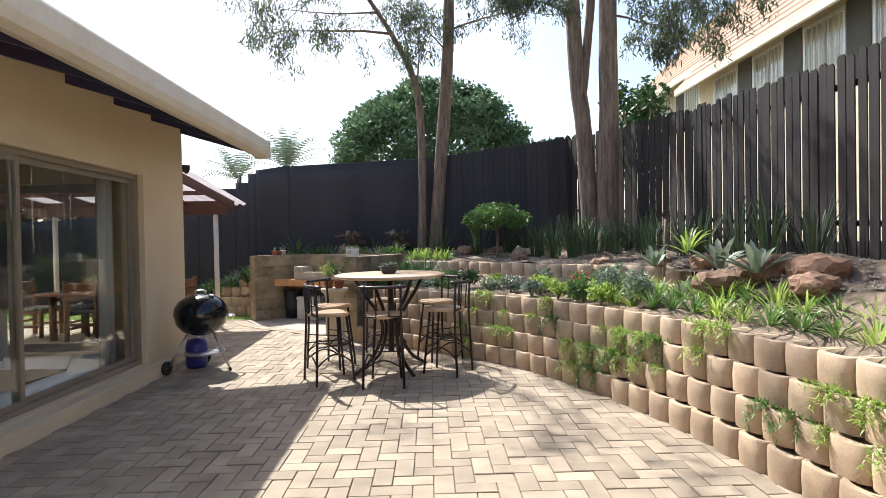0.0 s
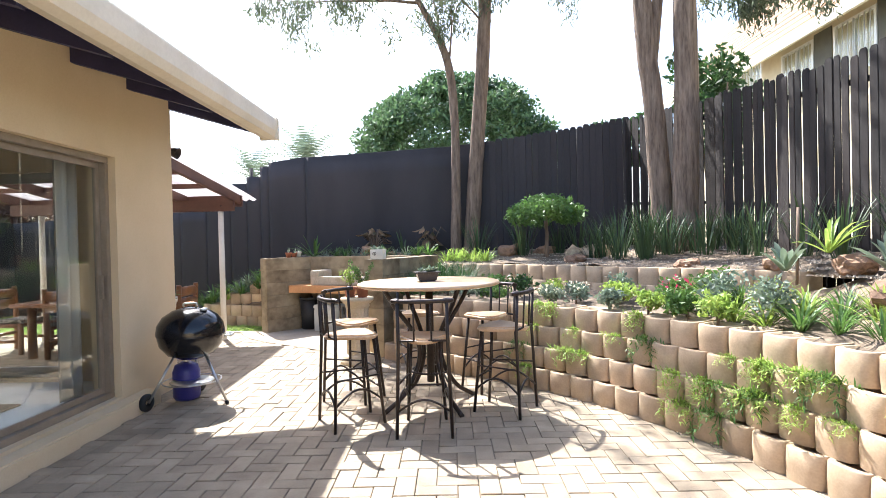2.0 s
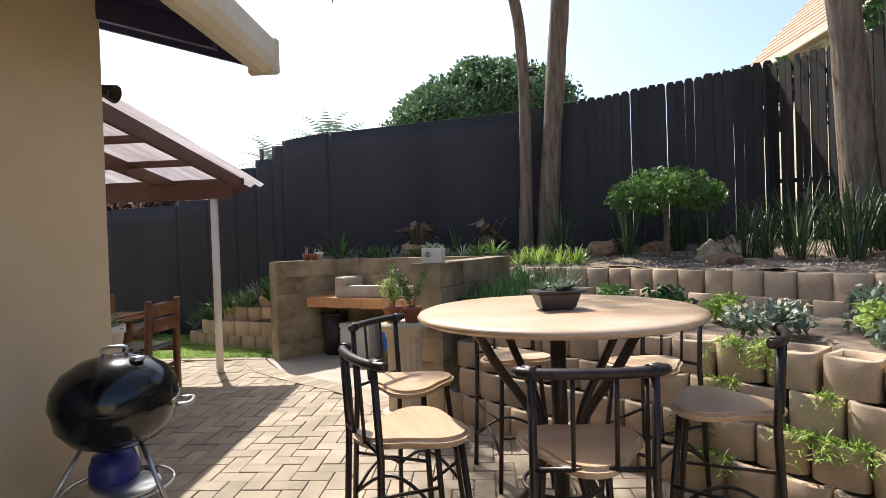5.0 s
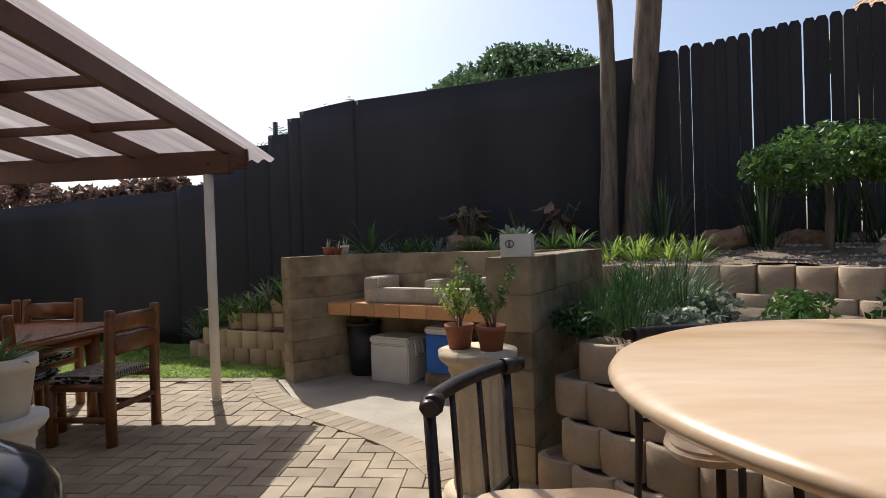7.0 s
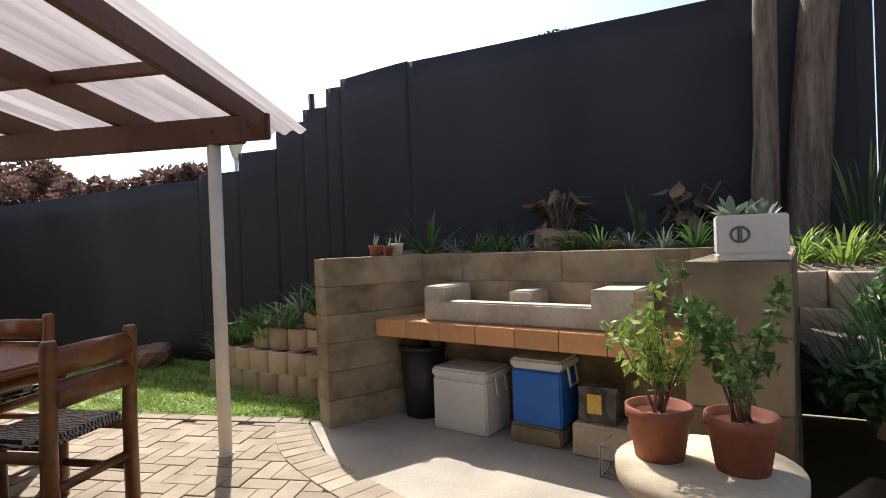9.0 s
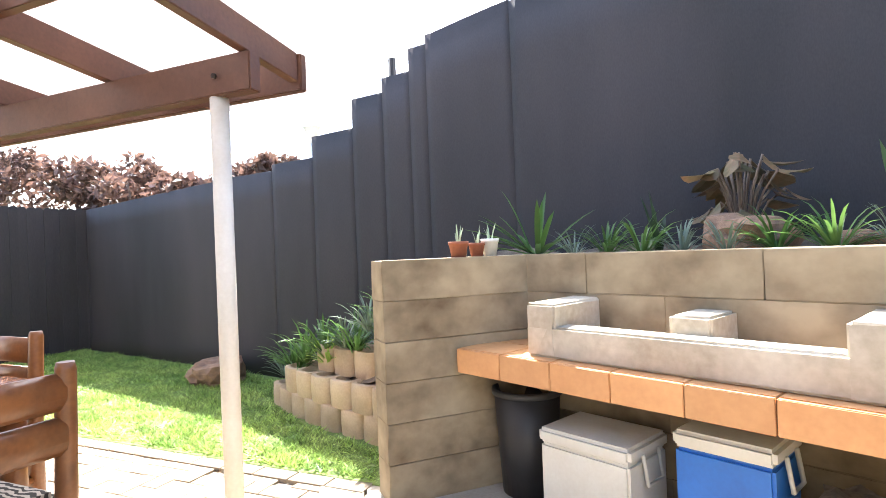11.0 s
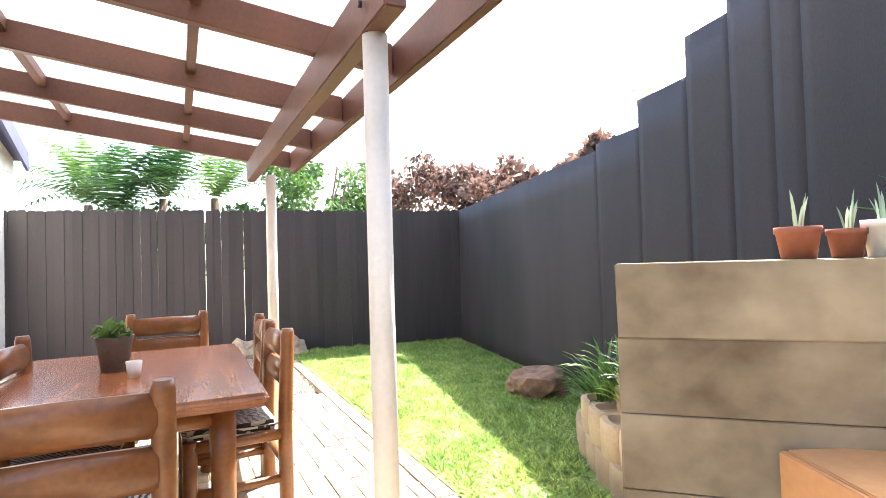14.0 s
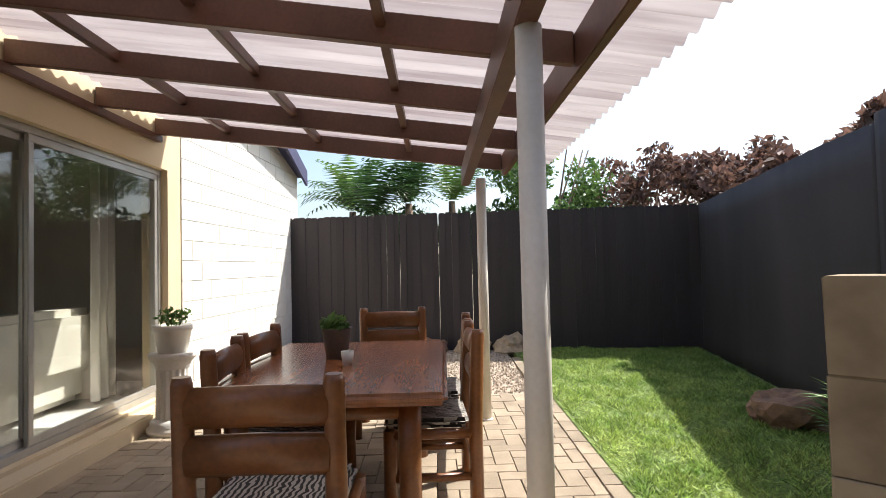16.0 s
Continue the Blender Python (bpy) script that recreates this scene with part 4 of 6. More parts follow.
gum_tree("gum_tree", [
    [(0.1, 10.86, 0.95, 0.17), (0.13, 10.86, 1.5, 0.135), (0.25, 10.86, 3.0, 0.125), (0.42, 10.86, 5.0, 0.115), (0.55, 10.9, 8.0, 0.09), (0.7, 11.0, 10.0, 0.05)],
    [(-0.15, 10.84, 0.95, 0.11), (-0.15, 10.84, 1.5, 0.09), (-0.12, 10.84, 3.0, 0.075), (-0.2, 10.8, 4.4, 0.07), (-0.62, 10.7, 5.4, 0.05), (-1.4, 10.6, 6.6, 0.03)]],
    # last three boughs are added out of view to carry the shading leaves
    [((-0.3, 10.8, 4.7), (-0.3, 0, 1), 1.6, 0.03), ((-0.7, 10.7, 5.5), (-1, 0.1, 0.1), 2.4, 0.028), ((-1.3, 10.6, 6.3), (-1, -0.2, -0.25), 1.9, 0.02), ((-0.2, 10.8, 4.5), (0.35, 0, 1), 1.5, 0.022), ((0.42, 10.86, 5.6), (1, 0, 0.35), 1.9, 0.025), ((0.4, 10.86, 5.2), (-0.5, 0, 0.5), 1.5, 0.02), ((-0.9, 10.65, 5.9), (-1, 0, -0.2), 2.2, 0.02), ((0.5, 10.86, 6.4), (0.8, -0.2, 0.1), 1.8, 0.02), ((0.5, 10.9, 7.0), (-0.5, -1, 0.0), 3.8, 0.035), ((-1.3, 10.6, 6.5), (-0.6, -1, 0.1), 2.4, 0.025), ((0.58, 10.9, 8.1), (-1, 0.55, 0.05), 4.0, 0.04)],
    # last seven blobs: unseen leaves added to shade the paving, table and bed
    [(-2.9, 10.6, 5.6, 0.5, 0.4, 0.5), (-2.0, 10.6, 5.4, 0.4, 0.4, 0.45), (-3.2, 10.6, 6.2, 0.6, 0.4, 0.4), (1.3, 10.7, 6.0, 0.5, 0.4, 0.3), (0.7, 10.75, 5.55, 0.18, 0.18, 0.25), (-2.9, 8.6, 6.7, 0.5, 0.4, 0.3), (-1.1, 7.9, 6.8, 0.5, 0.6, 0.3), (-0.4, 7.3, 6.9, 0.4, 0.4, 0.25), (-2.3, 9.8, 6.9, 0.5, 0.4, 0.3), (-3.2, 13.0, 8.0, 0.9, 0.8, 0.4), (-2.9, 12.6, 8.2, 0.9, 0.8, 0.4), (-2.5, 12.3, 8.1, 0.8, 0.7, 0.4)], "tall gum tree with two slender trunks before the fence", 5)
gum_tree("gum_tree", [
    [(2.62, 8.7, 0.9, 0.2), (2.6, 8.7, 1.6, 0.15), (2.5, 8.7, 3.2, 0.13), (2.38, 8.7, 4.4, 0.12), (2.28, 8.7, 7.0, 0.09)],
    [(2.47, 8.7, 3.6, 0.08), (2.55, 8.7, 4.3, 0.075), (2.65, 8.72, 5.2, 0.07), (2.75, 8.75, 6.6, 0.05)],
    [(2.8, 8.42, 0.9, 0.21), (2.78, 8.42, 1.6, 0.165), (2.82, 8.42, 3.2, 0.15), (2.83, 8.42, 5.5, 0.13), (2.9, 8.42, 8.0, 0.1)]],
    [((2.85, 8.42, 5.3), (1, -0.1, 0.1), 1.8, 0.028), ((2.85, 8.42, 4.9), (0.9, 0.1, 0.0), 1.5, 0.02), ((2.3, 8.7, 5.0), (-0.6, 0, 0.5), 1.2, 0.02), ((2.9, 8.4, 6.0), (1, -0.4, -0.1), 2.2, 0.02), ((2.25, 8.7, 6.6), (-1, -0.3, 0.15), 1.9, 0.03)],
    # last three blobs: leaves added above the view to shade picket fence and irises
    [(3.7, 8.3, 4.7, 0.5, 0.4, 0.5), (4.2, 8.2, 5.2, 0.5, 0.4, 0.4), (3.3, 8.4, 5.3, 0.4, 0.4, 0.4), (1.3, 8.6, 6.9, 0.7, 0.6, 0.4), (1.7, 9.3, 7.1, 0.6, 0.6, 0.4), (1.0, 7.6, 6.9, 0.5, 0.5, 0.35)], "pair of rough barked gum trunks beside the picket fence", 9)

# ---- bar table and stools ----
bar_table = thing("bar_table", "round bar table with worn pale top and curved iron legs", "table", pose(-0.45, 6.12, 0))
part("tabletop", lathe(B(), [(0, 1.035), (0.585, 1.035), (0.612, 1.045), (0.62, 1.056), (0.612, 1.068), (0.59, 1.076), (0, 1.077)], 72), TABLE_WOOD, bar_table, "pale worn round wooden top")
for k in range(4):
    c, s = math.cos(k * math.pi / 2 + 0.6), math.sin(k * math.pi / 2 + 0.6)
    prof = smooth_line([(0.44 * c, 0.44 * s, 1.03), (0.33 * c, 0.33 * s, 0.86), (0.14 * c, 0.14 * s, 0.6), (0.12 * c, 0.12 * s, 0.38), (0.26 * c, 0.26 * s, 0.14), (0.46 * c, 0.46 * s, 0.005)], 5)
    part("leg", tube(B(), prof, 0.02, 8), IRON, bar_table)
part("column", tube(B(), [(0, 0, 0.2), (0, 0, 1.03)], 0.035, 12), IRON, bar_table)
part("foot_ring", tube(B(), [(0.17 * math.cos(a), 0.17 * math.sin(a), 0.3) for a in np.linspace(0, math.tau, 25)], 0.01, 6), IRON, bar_table)


def bar_stool():
    s = thing("bar_stool", "tall iron bar stool with pale wooden seat and curved back", "bar stool", group="bar stools round the table")
    bm = B()
    pts = []
    for k in range(40):
        a = k * math.tau / 40
        # rounded triangle, wide behind and narrow in front
        rr = 0.188 + 0.03 * math.cos(3 * (a + math.pi / 2))
        pts.append((rr * math.cos(a), rr * math.sin(a)))
    prism(bm, pts, 0.705, 0.745)
    top = [f for f in bm.faces if abs(f.normal.z) > 0.9]
    bmesh.ops.bevel(bm, geom=list({e for f in top for e in f.edges}), offset=0.014, segments=3, affect="EDGES")
    part("seat", bm, TABLE_WOOD, s, "pale worn wooden seat")
    for x in (-0.17, 0.17):
        part("back_leg", tube(B(), [(x * 1.12, -0.21, 0.0), (x, -0.185, 0.7), (x, -0.2, 1.03)], 0.0125, 8), IRON, s)
        part("front_leg", tube(B(), [(x * 0.85, 0.19, 0.0), (x * 0.6, 0.13, 0.705)], 0.0125, 8), IRON, s)
        part("side_rail", tube(B(), [(x * 1.05, -0.198, 0.4), (x * 0.75, 0.16, 0.4)], 0.008, 6), IRON, s)
        arc = [(x * (1.08 - 0.3 * t), -0.2 + 0.37 * t, 0.2 + 0.11 * math.sin(t * math.pi)) for t in np.linspace(0, 1, 9)]
        part("curved_brace", tube(B(), arc, 0.009, 6), IRON, s)
    top = [(0.21 * math.sin(a), -0.165 - 0.055 * math.cos(a), 1.03) for a in np.linspace(-1.5, 1.5, 13)]
    part("top_rail", tube(B(), top, 0.017, 10), IRON, s, "bound iron back rail")
    for x in (-0.17, 0.17):
        part("binding", tube(B(), [(x * 0.9, -0.198, 1.03), (x * 1.12, -0.178, 1.03)], 0.022, 10), IRON, s)
    for x in (-0.06, 0.06):
        part("back_rod", tube(B(), [(x, -0.2, 0.73), (x, -0.215, 1.02)], 0.007, 6), IRON, s)
    part("back_rail", tube(B(), [(-0.17, -0.19, 0.73), (0.17, -0.19, 0.73)], 0.009, 6), IRON, s)
    part("front_rail", tube(B(), [(-0.13, 0.165, 0.3), (0.13, 0.165, 0.3)], 0.009, 6), IRON, s)
    arc = [(x, -0.2, 0.2 + 0.09 * math.cos(x / 0.18 * math.pi / 2)) for x in np.linspace(-0.18, 0.18, 9)]
    part("back_brace", tube(B(), arc, 0.009, 6), IRON, s)
    return s


stool = None
for x, y, turn in ((-1.05, 5.68, -60), (-1.14, 6.34, -116), (-0.47, 5.49, 0), (0.16, 5.92, 62), (0.08, 6.62, 125), (-0.6, 6.88, 192)):
    if stool is None:
        stool = bar_stool()
        stool.matrix_world = pose(x, y, 0, 0, 0, turn) @ Matrix.Diagonal((1.05, 1.05, 0.96, 1))
    else:
        copy_thing(stool, pose(x, y, 0, 0, 0, turn))

bowl = thing("succulent_planter", "dark rectangular planter with grey rosette succulents on the table", "planter", pose(-0.46, 6.06, 1.077, 0, 0, 12))
bm = B()
for (x0, y0, z), (x1, y1, z1) in (((0.07, 0.045, 0), (0.095, 0.065, 0.075)),):
    a = [bm.verts.new((sx * x0, sy * y0, z)) for sx, sy in ((-1, -1), (1, -1), (1, 1), (-1, 1))]
    b = [bm.verts.new((sx * x1, sy * y1, z1)) for sx, sy in ((-1, -1), (1, -1), (1, 1), (-1, 1))]
    bm.faces.new(a[::-1]), bm.faces.new(b)
    for i in range(4):
        bm.faces.new((a[i], a[(i + 1) % 4], b[(i + 1) % 4], b[i]))
bmesh.ops.bevel(bm, geom=bm.edges[:], offset=0.008, segments=2, affect="EDGES")
box(bm, -0.11, 0.11, -0.078, 0.078, 0.074, 0.084, bevel=0.003)
part("pot", bm, DARK_POT, bowl)
for i, (x, y, s) in enumerate(((0.035, 0.0, 1.0), (-0.05, 0.02, 0.75), (0.0, -0.04, 0.7), (0.07, 0.03, 0.7))):
    rosette = new("succulent")
    rosette.parent = bowl
    rosette.location = (x, y, 0.083)
    for me in leaf_meshes("leaf", LEAF_GREY, 26, 0.062 * s, 0.03 * s, i, lean=(0.1, 1.2), arch=0.2, root=0.01):
        new("leaf", me).parent = rosette

# ---- kettle grill ----
grill = thing("kettle_grill", "black enamel kettle grill on three legs beside the house wall", "grill", pose(-2.65, 6.33, 0, 0, 0, 20))
part("bowl", lathe(B(), [(0, 0.40), (0.1, 0.405), (0.2, 0.45), (0.265, 0.53), (0.285, 0.62), (0.285, 0.635), (0.27, 0.635)], 40), ENAMEL, grill)
lid = part("lid", lathe(B(), [(0.292, 0.63), (0.292, 0.65), (0.28, 0.72), (0.235, 0.79), (0.15, 0.845), (0.06, 0.868), (0, 0.872)], 40), ENAMEL, grill, "glossy black domed lid")
part("handle", tube(B(), smooth_line([(-0.05, 0, 0.87), (-0.05, 0, 0.905), (0.05, 0, 0.905), (0.05, 0, 0.87)], 4), 0.009, 8), CHROME, lid)
part("vent", lathe(B(), [(0.035, 0.845), (0.035, 0.862), (0, 0.866)], 16, (0.12, -0.08)), CHROME, lid)
part("side_handle", tube(B(), smooth_line([(0.285, -0.07, 0.6), (0.35, -0.06, 0.6), (0.35, 0.06, 0.6), (0.285, 0.07, 0.6)], 4), 0.011, 8), CHROME, grill)
for a in (-35, 85, 205):
    c, s = math.cos(radians(a)), math.sin(radians(a))
    r_end = 0.37
    part("leg", tube(B(), [(0.15 * c, 0.15 * s, 0.44), (r_end * c, r_end * s, 0.02 if a == -35 else 0.07)], 0.012, 8), CHROME, grill)
c, s = math.cos(radians(-35)), math.sin(radians(-35))
part("foot_cap", tube(B(), [(0.36 * c, 0.36 * s, 0.035), (0.375 * c, 0.375 * s, 0.0)], 0.016, 8), RUBBER, grill)
for a in (85, 205):
    c, s = math.cos(radians(a)), math.sin(radians(a))
    bm = lathe(B(), [(0.03, -0.02), (0.06, -0.022), (0.075, -0.012), (0.075, 0.012), (0.06, 0.022), (0.03, 0.02)], 24)
    bmesh.ops.transform(bm, matrix=pose(0.385 * c, 0.385 * s, 0.076, 90, 0, 55), verts=bm.verts[:])
    part("wheel", bm, RUBBER, grill)
part("ash_tray", lathe(B(), [(0, 0.17), (0.17, 0.175), (0.19, 0.195), (0.185, 0.2), (0.0, 0.185)], 32), CHROME, grill)
part("rack_ring", tube(B(), [(0.25 * math.cos(a), 0.25 * math.sin(a), 0.2) for a in np.linspace(0, math.tau, 30)], 0.006, 6), CHROME, grill)
gas = thing("gas_bottle", "small blue violet gas bottle standing behind the grill", "gas bottle", pose(-2.76, 6.45, 0))
part("body", lathe(B(), [(0, 0), (0.1, 0), (0.12, 0.03), (0.12, 0.26), (0.1, 0.32), (0.04, 0.35), (0.0, 0.352)], 24), GAS_BLUE, gas)
part("valve", lathe(B(), [(0.025, 0.35), (0.025, 0.4), (0, 0.405)], 12), CHROME, gas)

# ---- dining set of logs ----
dining = thing("dining_table", "long varnished red brown log dining table on the patio", "table", pose(-5.2, 8.9, 0))
bm = B()
box(bm, -0.82, 0.82, -0.56, 0.56, 0.685, 0.74)
bmesh.ops.bevel(bm, geom=bm.edges[:], offset=0.022, segments=3, affect="EDGES")
for v in bm.verts:
    v.co.y += 0.012 * math.sin(v.co.x * 6)
part("tabletop", bm, TABLE_DARK, dining, "glossy red brown plank top")
for x in (-0.62, 0.62):
    for y in (-0.38, 0.38):
        part("leg", tube(B(), [(x, y, 0), (x * 1.01, y, 0.35), (x, y, 0.686)], [0.055, 0.05, 0.056], 12), LOG, dining)
    part("rail", tube(B(), [(x, -0.38, 0.62), (x, 0.38, 0.62)], 0.035, 10), LOG, dining)
part("rail", tube(B(), [(-0.62, 0, 0.6), (0.62, 0, 0.6)], 0.035, 10), LOG, dining)


def log_chair():
    c = thing("log_chair", "chunky varnished log dining chair with zebra patterned seat", "chair", group="log chairs round the dining table")
    for x in (-0.24, 0.24):
        part("back_post", tube(B(), [(x, -0.23, 0), (x, -0.23, 0.45), (x, -0.25, 0.9), (x, -0.25, 0.925)], [0.037, 0.036, 0.034, 0.028], 12), LOG, c)
        part("front_leg", tube(B(), [(x, 0.21, 0), (x, 0.21, 0.43)], 0.034, 12), LOG, c)
        part("side_rail", tube(B(), [(x, -0.22, 0.18), (x, 0.2, 0.18)], 0.022, 8), LOG, c)
        part("seat_rail", tube(B(), [(x, -0.22, 0.4), (x, 0.2, 0.4)], 0.028, 8), LOG, c)
    part("front_rail", tube(B(), [(-0.24, 0.21, 0.4), (0.24, 0.21, 0.4)], 0.028, 8), LOG, c)
    part("rear_rail", tube(B(), [(-0.24, -0.23, 0.25), (0.24, -0.23, 0.25)], 0.024, 8), LOG, c)
    for z in (0.675, 0.825):
        bm = tube(B(), [(-0.225, -0.247, z), (0, -0.252, z + 0.004), (0.225, -0.247, z)], 0.058, 12)
        for v in bm.verts:
            v.co.y = -0.247 + (v.co.y + 0.247) * 0.55
            v.co.z = z + (v.co.z - z) * 1.15
        part("back_slat", bm, LOG, c)
    bm = B()
    box(bm, -0.24, 0.24, -0.2, 0.24, 0.425, 0.475, bevel=0.02)
    part("seat_cushion", bm, ZEBRA, c, "black and white zebra seat pad")
    return c


chair = log_chair()
chair.matrix_world = pose(-4.14, 8.84, 0, 0, 0, 90)
for x, y, turn in ((-6.42, 9.05, -90), (-4.75, 8.66, 6), (-5.3, 8.64, -4), (-5.2, 9.36, 182), (-5.8, 9.36, 178)):
    copy_thing(chair, pose(x, y, 0, 0, 0, turn))

pot = thing("potted_plant", "grey pot with a leafy green plant on the dining table", "potted plant", pose(-5.32, 8.83, 0.74))
part("pot", lathe(B(), [(0, 0), (0.06, 0), (0.085, 0.17), (0.09, 0.175), (0.08, 0.175), (0.075, 0.15), (0, 0.15)], 20), GREY_POT, pot)
leaf_cloud("foliage", [(0, 0, 0.19, 0.1, 0.09, 0.05)], 60, 0.075, LEAF_MID, pot, 3, 0.2, 0.2, 0.5)
cup = tagged(new("small_cup", mesh_of("small_cup", lathe(B(), [(0, 0), (0.026, 0), (0.036, 0.075), (0.032, 0.075), (0.024, 0.006), (0, 0.006)], 20), WHITE_POT)), "small white cup beside the grey pot", "cup")
cup.matrix_world = pose(-5.08, 8.93, 0.74)


# ---- pedestals and pots ----
def pedestal(name, x, y, h, r, mat, label):
    p = thing(name, label, "pedestal", pose(x, y, 0))
    part("base", lathe(B(), [(0, 0), (r * 1.15, 0), (r * 1.15, 0.04), (r * 1.0, 0.06), (r * 1.02, 0.09), (r * 0.8, 0.11), (0, 0.11)], 32), mat, p)
    bm = B()
    prof = [(0.72, 0.105), (0.70, 0.3), (0.68, h * 0.6), (0.70, h - 0.12)]
    rings = []
    for q, z in prof:
        rings.append([bm.verts.new((r * q * (1 + 0.05 * math.cos(k * math.tau / 6)) * math.cos(k * math.tau / 96), r * q * (1 + 0.05 * math.cos(k * math.tau / 6)) * math.sin(k * math.tau / 96), z)) for k in range(96)])
    for a, b in zip(rings, rings[1:]):
        for k in range(96):
            bm.faces.new((a[k], a[(k + 1) % 96], b[(k + 1) % 96], b[k])).smooth = True
    part("fluted_shaft", bm, mat, p)
    part("capital", lathe(B(), [(r * 0.72, h - 0.125), (r * 0.8, h - 0.1), (r * 0.78, h - 0.08), (r * 1.0, h - 0.045), (r * 1.05, h - 0.03), (r * 1.05, h), (0, h)], 36), mat, p)
    return p


def flower_pot(name, x, y, z, r, h, mat, label):
    p = thing(name, label, "potted plant", pose(x, y, z))
    part("pot", lathe(B(), [(0, 0), (r * 0.72, 0), (r * 0.93, h * 0.8), (r, h * 0.8), (r, h), (r * 0.9, h), (r * 0.86, h * 0.86), (0, h * 0.86)], 24), mat, p)
    return p


pedestal("pedestal", -1.38, 7.86, 0.78, 0.185, PED, "fluted cream cast stone pedestal beside the braai")
for x, y, tall, seed in ((-1.47, 7.90, 0.26, 3), (-1.31, 7.84, 0.34, 4)):
    fp = flower_pot("potted_shrub", x, y, 0.78, 0.075, 0.12, TERRACOTTA, "terracotta pot with a wispy small leaved shrub")
    rng = random.Random(seed)
    blobs = []
    for k in range(9):
        d = (rng.uniform(-0.35, 0.35), rng.uniform(-0.35, 0.35), 1)
        pts, rs = bough(rng, (rng.uniform(-0.02, 0.02), rng.uniform(-0.02, 0.02), 0.1), d, tall * rng.uniform(0.7, 1.1), 0.004)
        part("stem", tube(B(), pts, rs, 5), BARK, fp)
        blobs += [(*q, 0.03, 0.03, 0.03) for q in pts[2:]]
    leaf_cloud("foliage", blobs, 520, 0.026, LEAF_LIME if seed == 3 else LEAF_MID, fp, seed, 0.0, 0.3, 0.5)
pedestal("pedestal", -3.42, 7.3, 0.62, 0.17, PED_WHITE, "white cast stone pedestal at the house corner")
fp = flower_pot("planter", -3.42, 7.3, 0.62, 0.15, 0.26, WHITE_POT, "square white planter with a green fern")
part("foliage", blades(B(), 26, 0.22, 0.03, random.Random(6), lean=(0.3, 1.3), arch=0.8), LEAF_MID, fp).location = (0, 0, 0.22)
pedestal("pedestal", -6.55, 7.3, 0.62, 0.17, PED_WHITE, "white column pedestal beside the patio door")
fp = flower_pot("planter", -6.55, 7.3, 0.62, 0.15, 0.22, WHITE_POT, "white pot with a small fern on the pedestal")
leaf_cloud("foliage", [(0, 0, 0.28, 0.13, 0.13, 0.08)], 160, 0.05, LEAF_MID, fp, 31, 0.0, 0.2, 0.45)

# on the braai walls
for x, y, r, h, mat, lab in ((-3.005, 10.605, 0.056, 0.085, TERRACOTTA, "small terracotta pot with an aloe on the braai wall"), (-2.928, 10.682, 0.046, 0.075, TERRACOTTA, "small empty looking terracotta pot on the braai wall"), (-2.87, 10.74, 0.05, 0.095, WHITE_POT, "small white pot with a cactus on the braai wall")):
    fp = flower_pot("small_pot", x, y, 1.218, r, h, mat, lab)
    for me in leaf_meshes("leaf", LEAF_GREY, 6, 0.11, 0.014, int(r * 1000), lean=(0.0, 0.5), arch=0.2, root=0.015):
        leaf = new("leaf", me)
        leaf.parent = fp
        leaf.location = (0, 0, h * 0.8)
tub = thing("ceramic_tub", "square white ceramic pot with a grey crest and succulents", "planter", pose(-1.16, 8.2, 1.218, 0, 0, -12))
bm = B()
for x0, x1, y0, y1, z0, z1 in ((-0.085, 0.085, -0.06, 0.06, 0, 0.02), (-0.085, 0.085, -0.06, -0.048, 0.02, 0.125), (-0.085, 0.085, 0.048, 0.06, 0.02, 0.125), (-0.085, -0.073, -0.048, 0.048, 0.02, 0.125), (0.073, 0.085, -0.048, 0.048, 0.02, 0.125)):
    box(bm, x0, x1, y0, y1, z0, z1, bevel=0.004)
part("tub", bm, WHITE_POT, tub)
bm = B()
box(bm, -0.072, 0.072, -0.047, 0.047, 0.02, 0.105)
part("earth", bm, SOIL, tub)
bm = tube(B(), [(-0.03 + 0.022 * math.cos(a), -0.061, 0.072 + 0.02 * math.sin(a)) for a in np.linspace(0, math.tau, 17)], 0.0035, 5)
tube(bm, [(-0.03, -0.061, 0.052), (-0.03, -0.061, 0.092)], 0.006, 5)
part("crest", bm, GREY_POT, tub, "grey ornamental crest")
for x, sz in ((-0.035, 1.0), (0.03, 0.8)):
    part("succulent", blades(B(), 22, 0.085 * sz, 0.032 * sz, random.Random(int(sz * 10)), lean=(0.1, 1.2), arch=0.2, root=0.02), LEAF_GREY, tub).location = (x, 0, 0.105)

# under the braai counter
def cpose(u, v, z=0.005):
    p = C0 + U * u + V * v
    return pose(p.x, p.y, z, 0, 0, -25.2)


bin_ = thing("rubbish_bin", "black plastic bin under the braai counter", "bin", cpose(0.2, 0.3))
part("body", lathe(B(), [(0, 0), (0.14, 0), (0.17, 0.5), (0.16, 0.5), (0.15, 0.45), (0, 0.45)], 28), PLASTIC_BLACK, bin_)
part("rim", lathe(B(), [(0.17, 0.5), (0.182, 0.503), (0.182, 0.53), (0.165, 0.533), (0.16, 0.5)], 28), PLASTIC_BLACK, bin_)
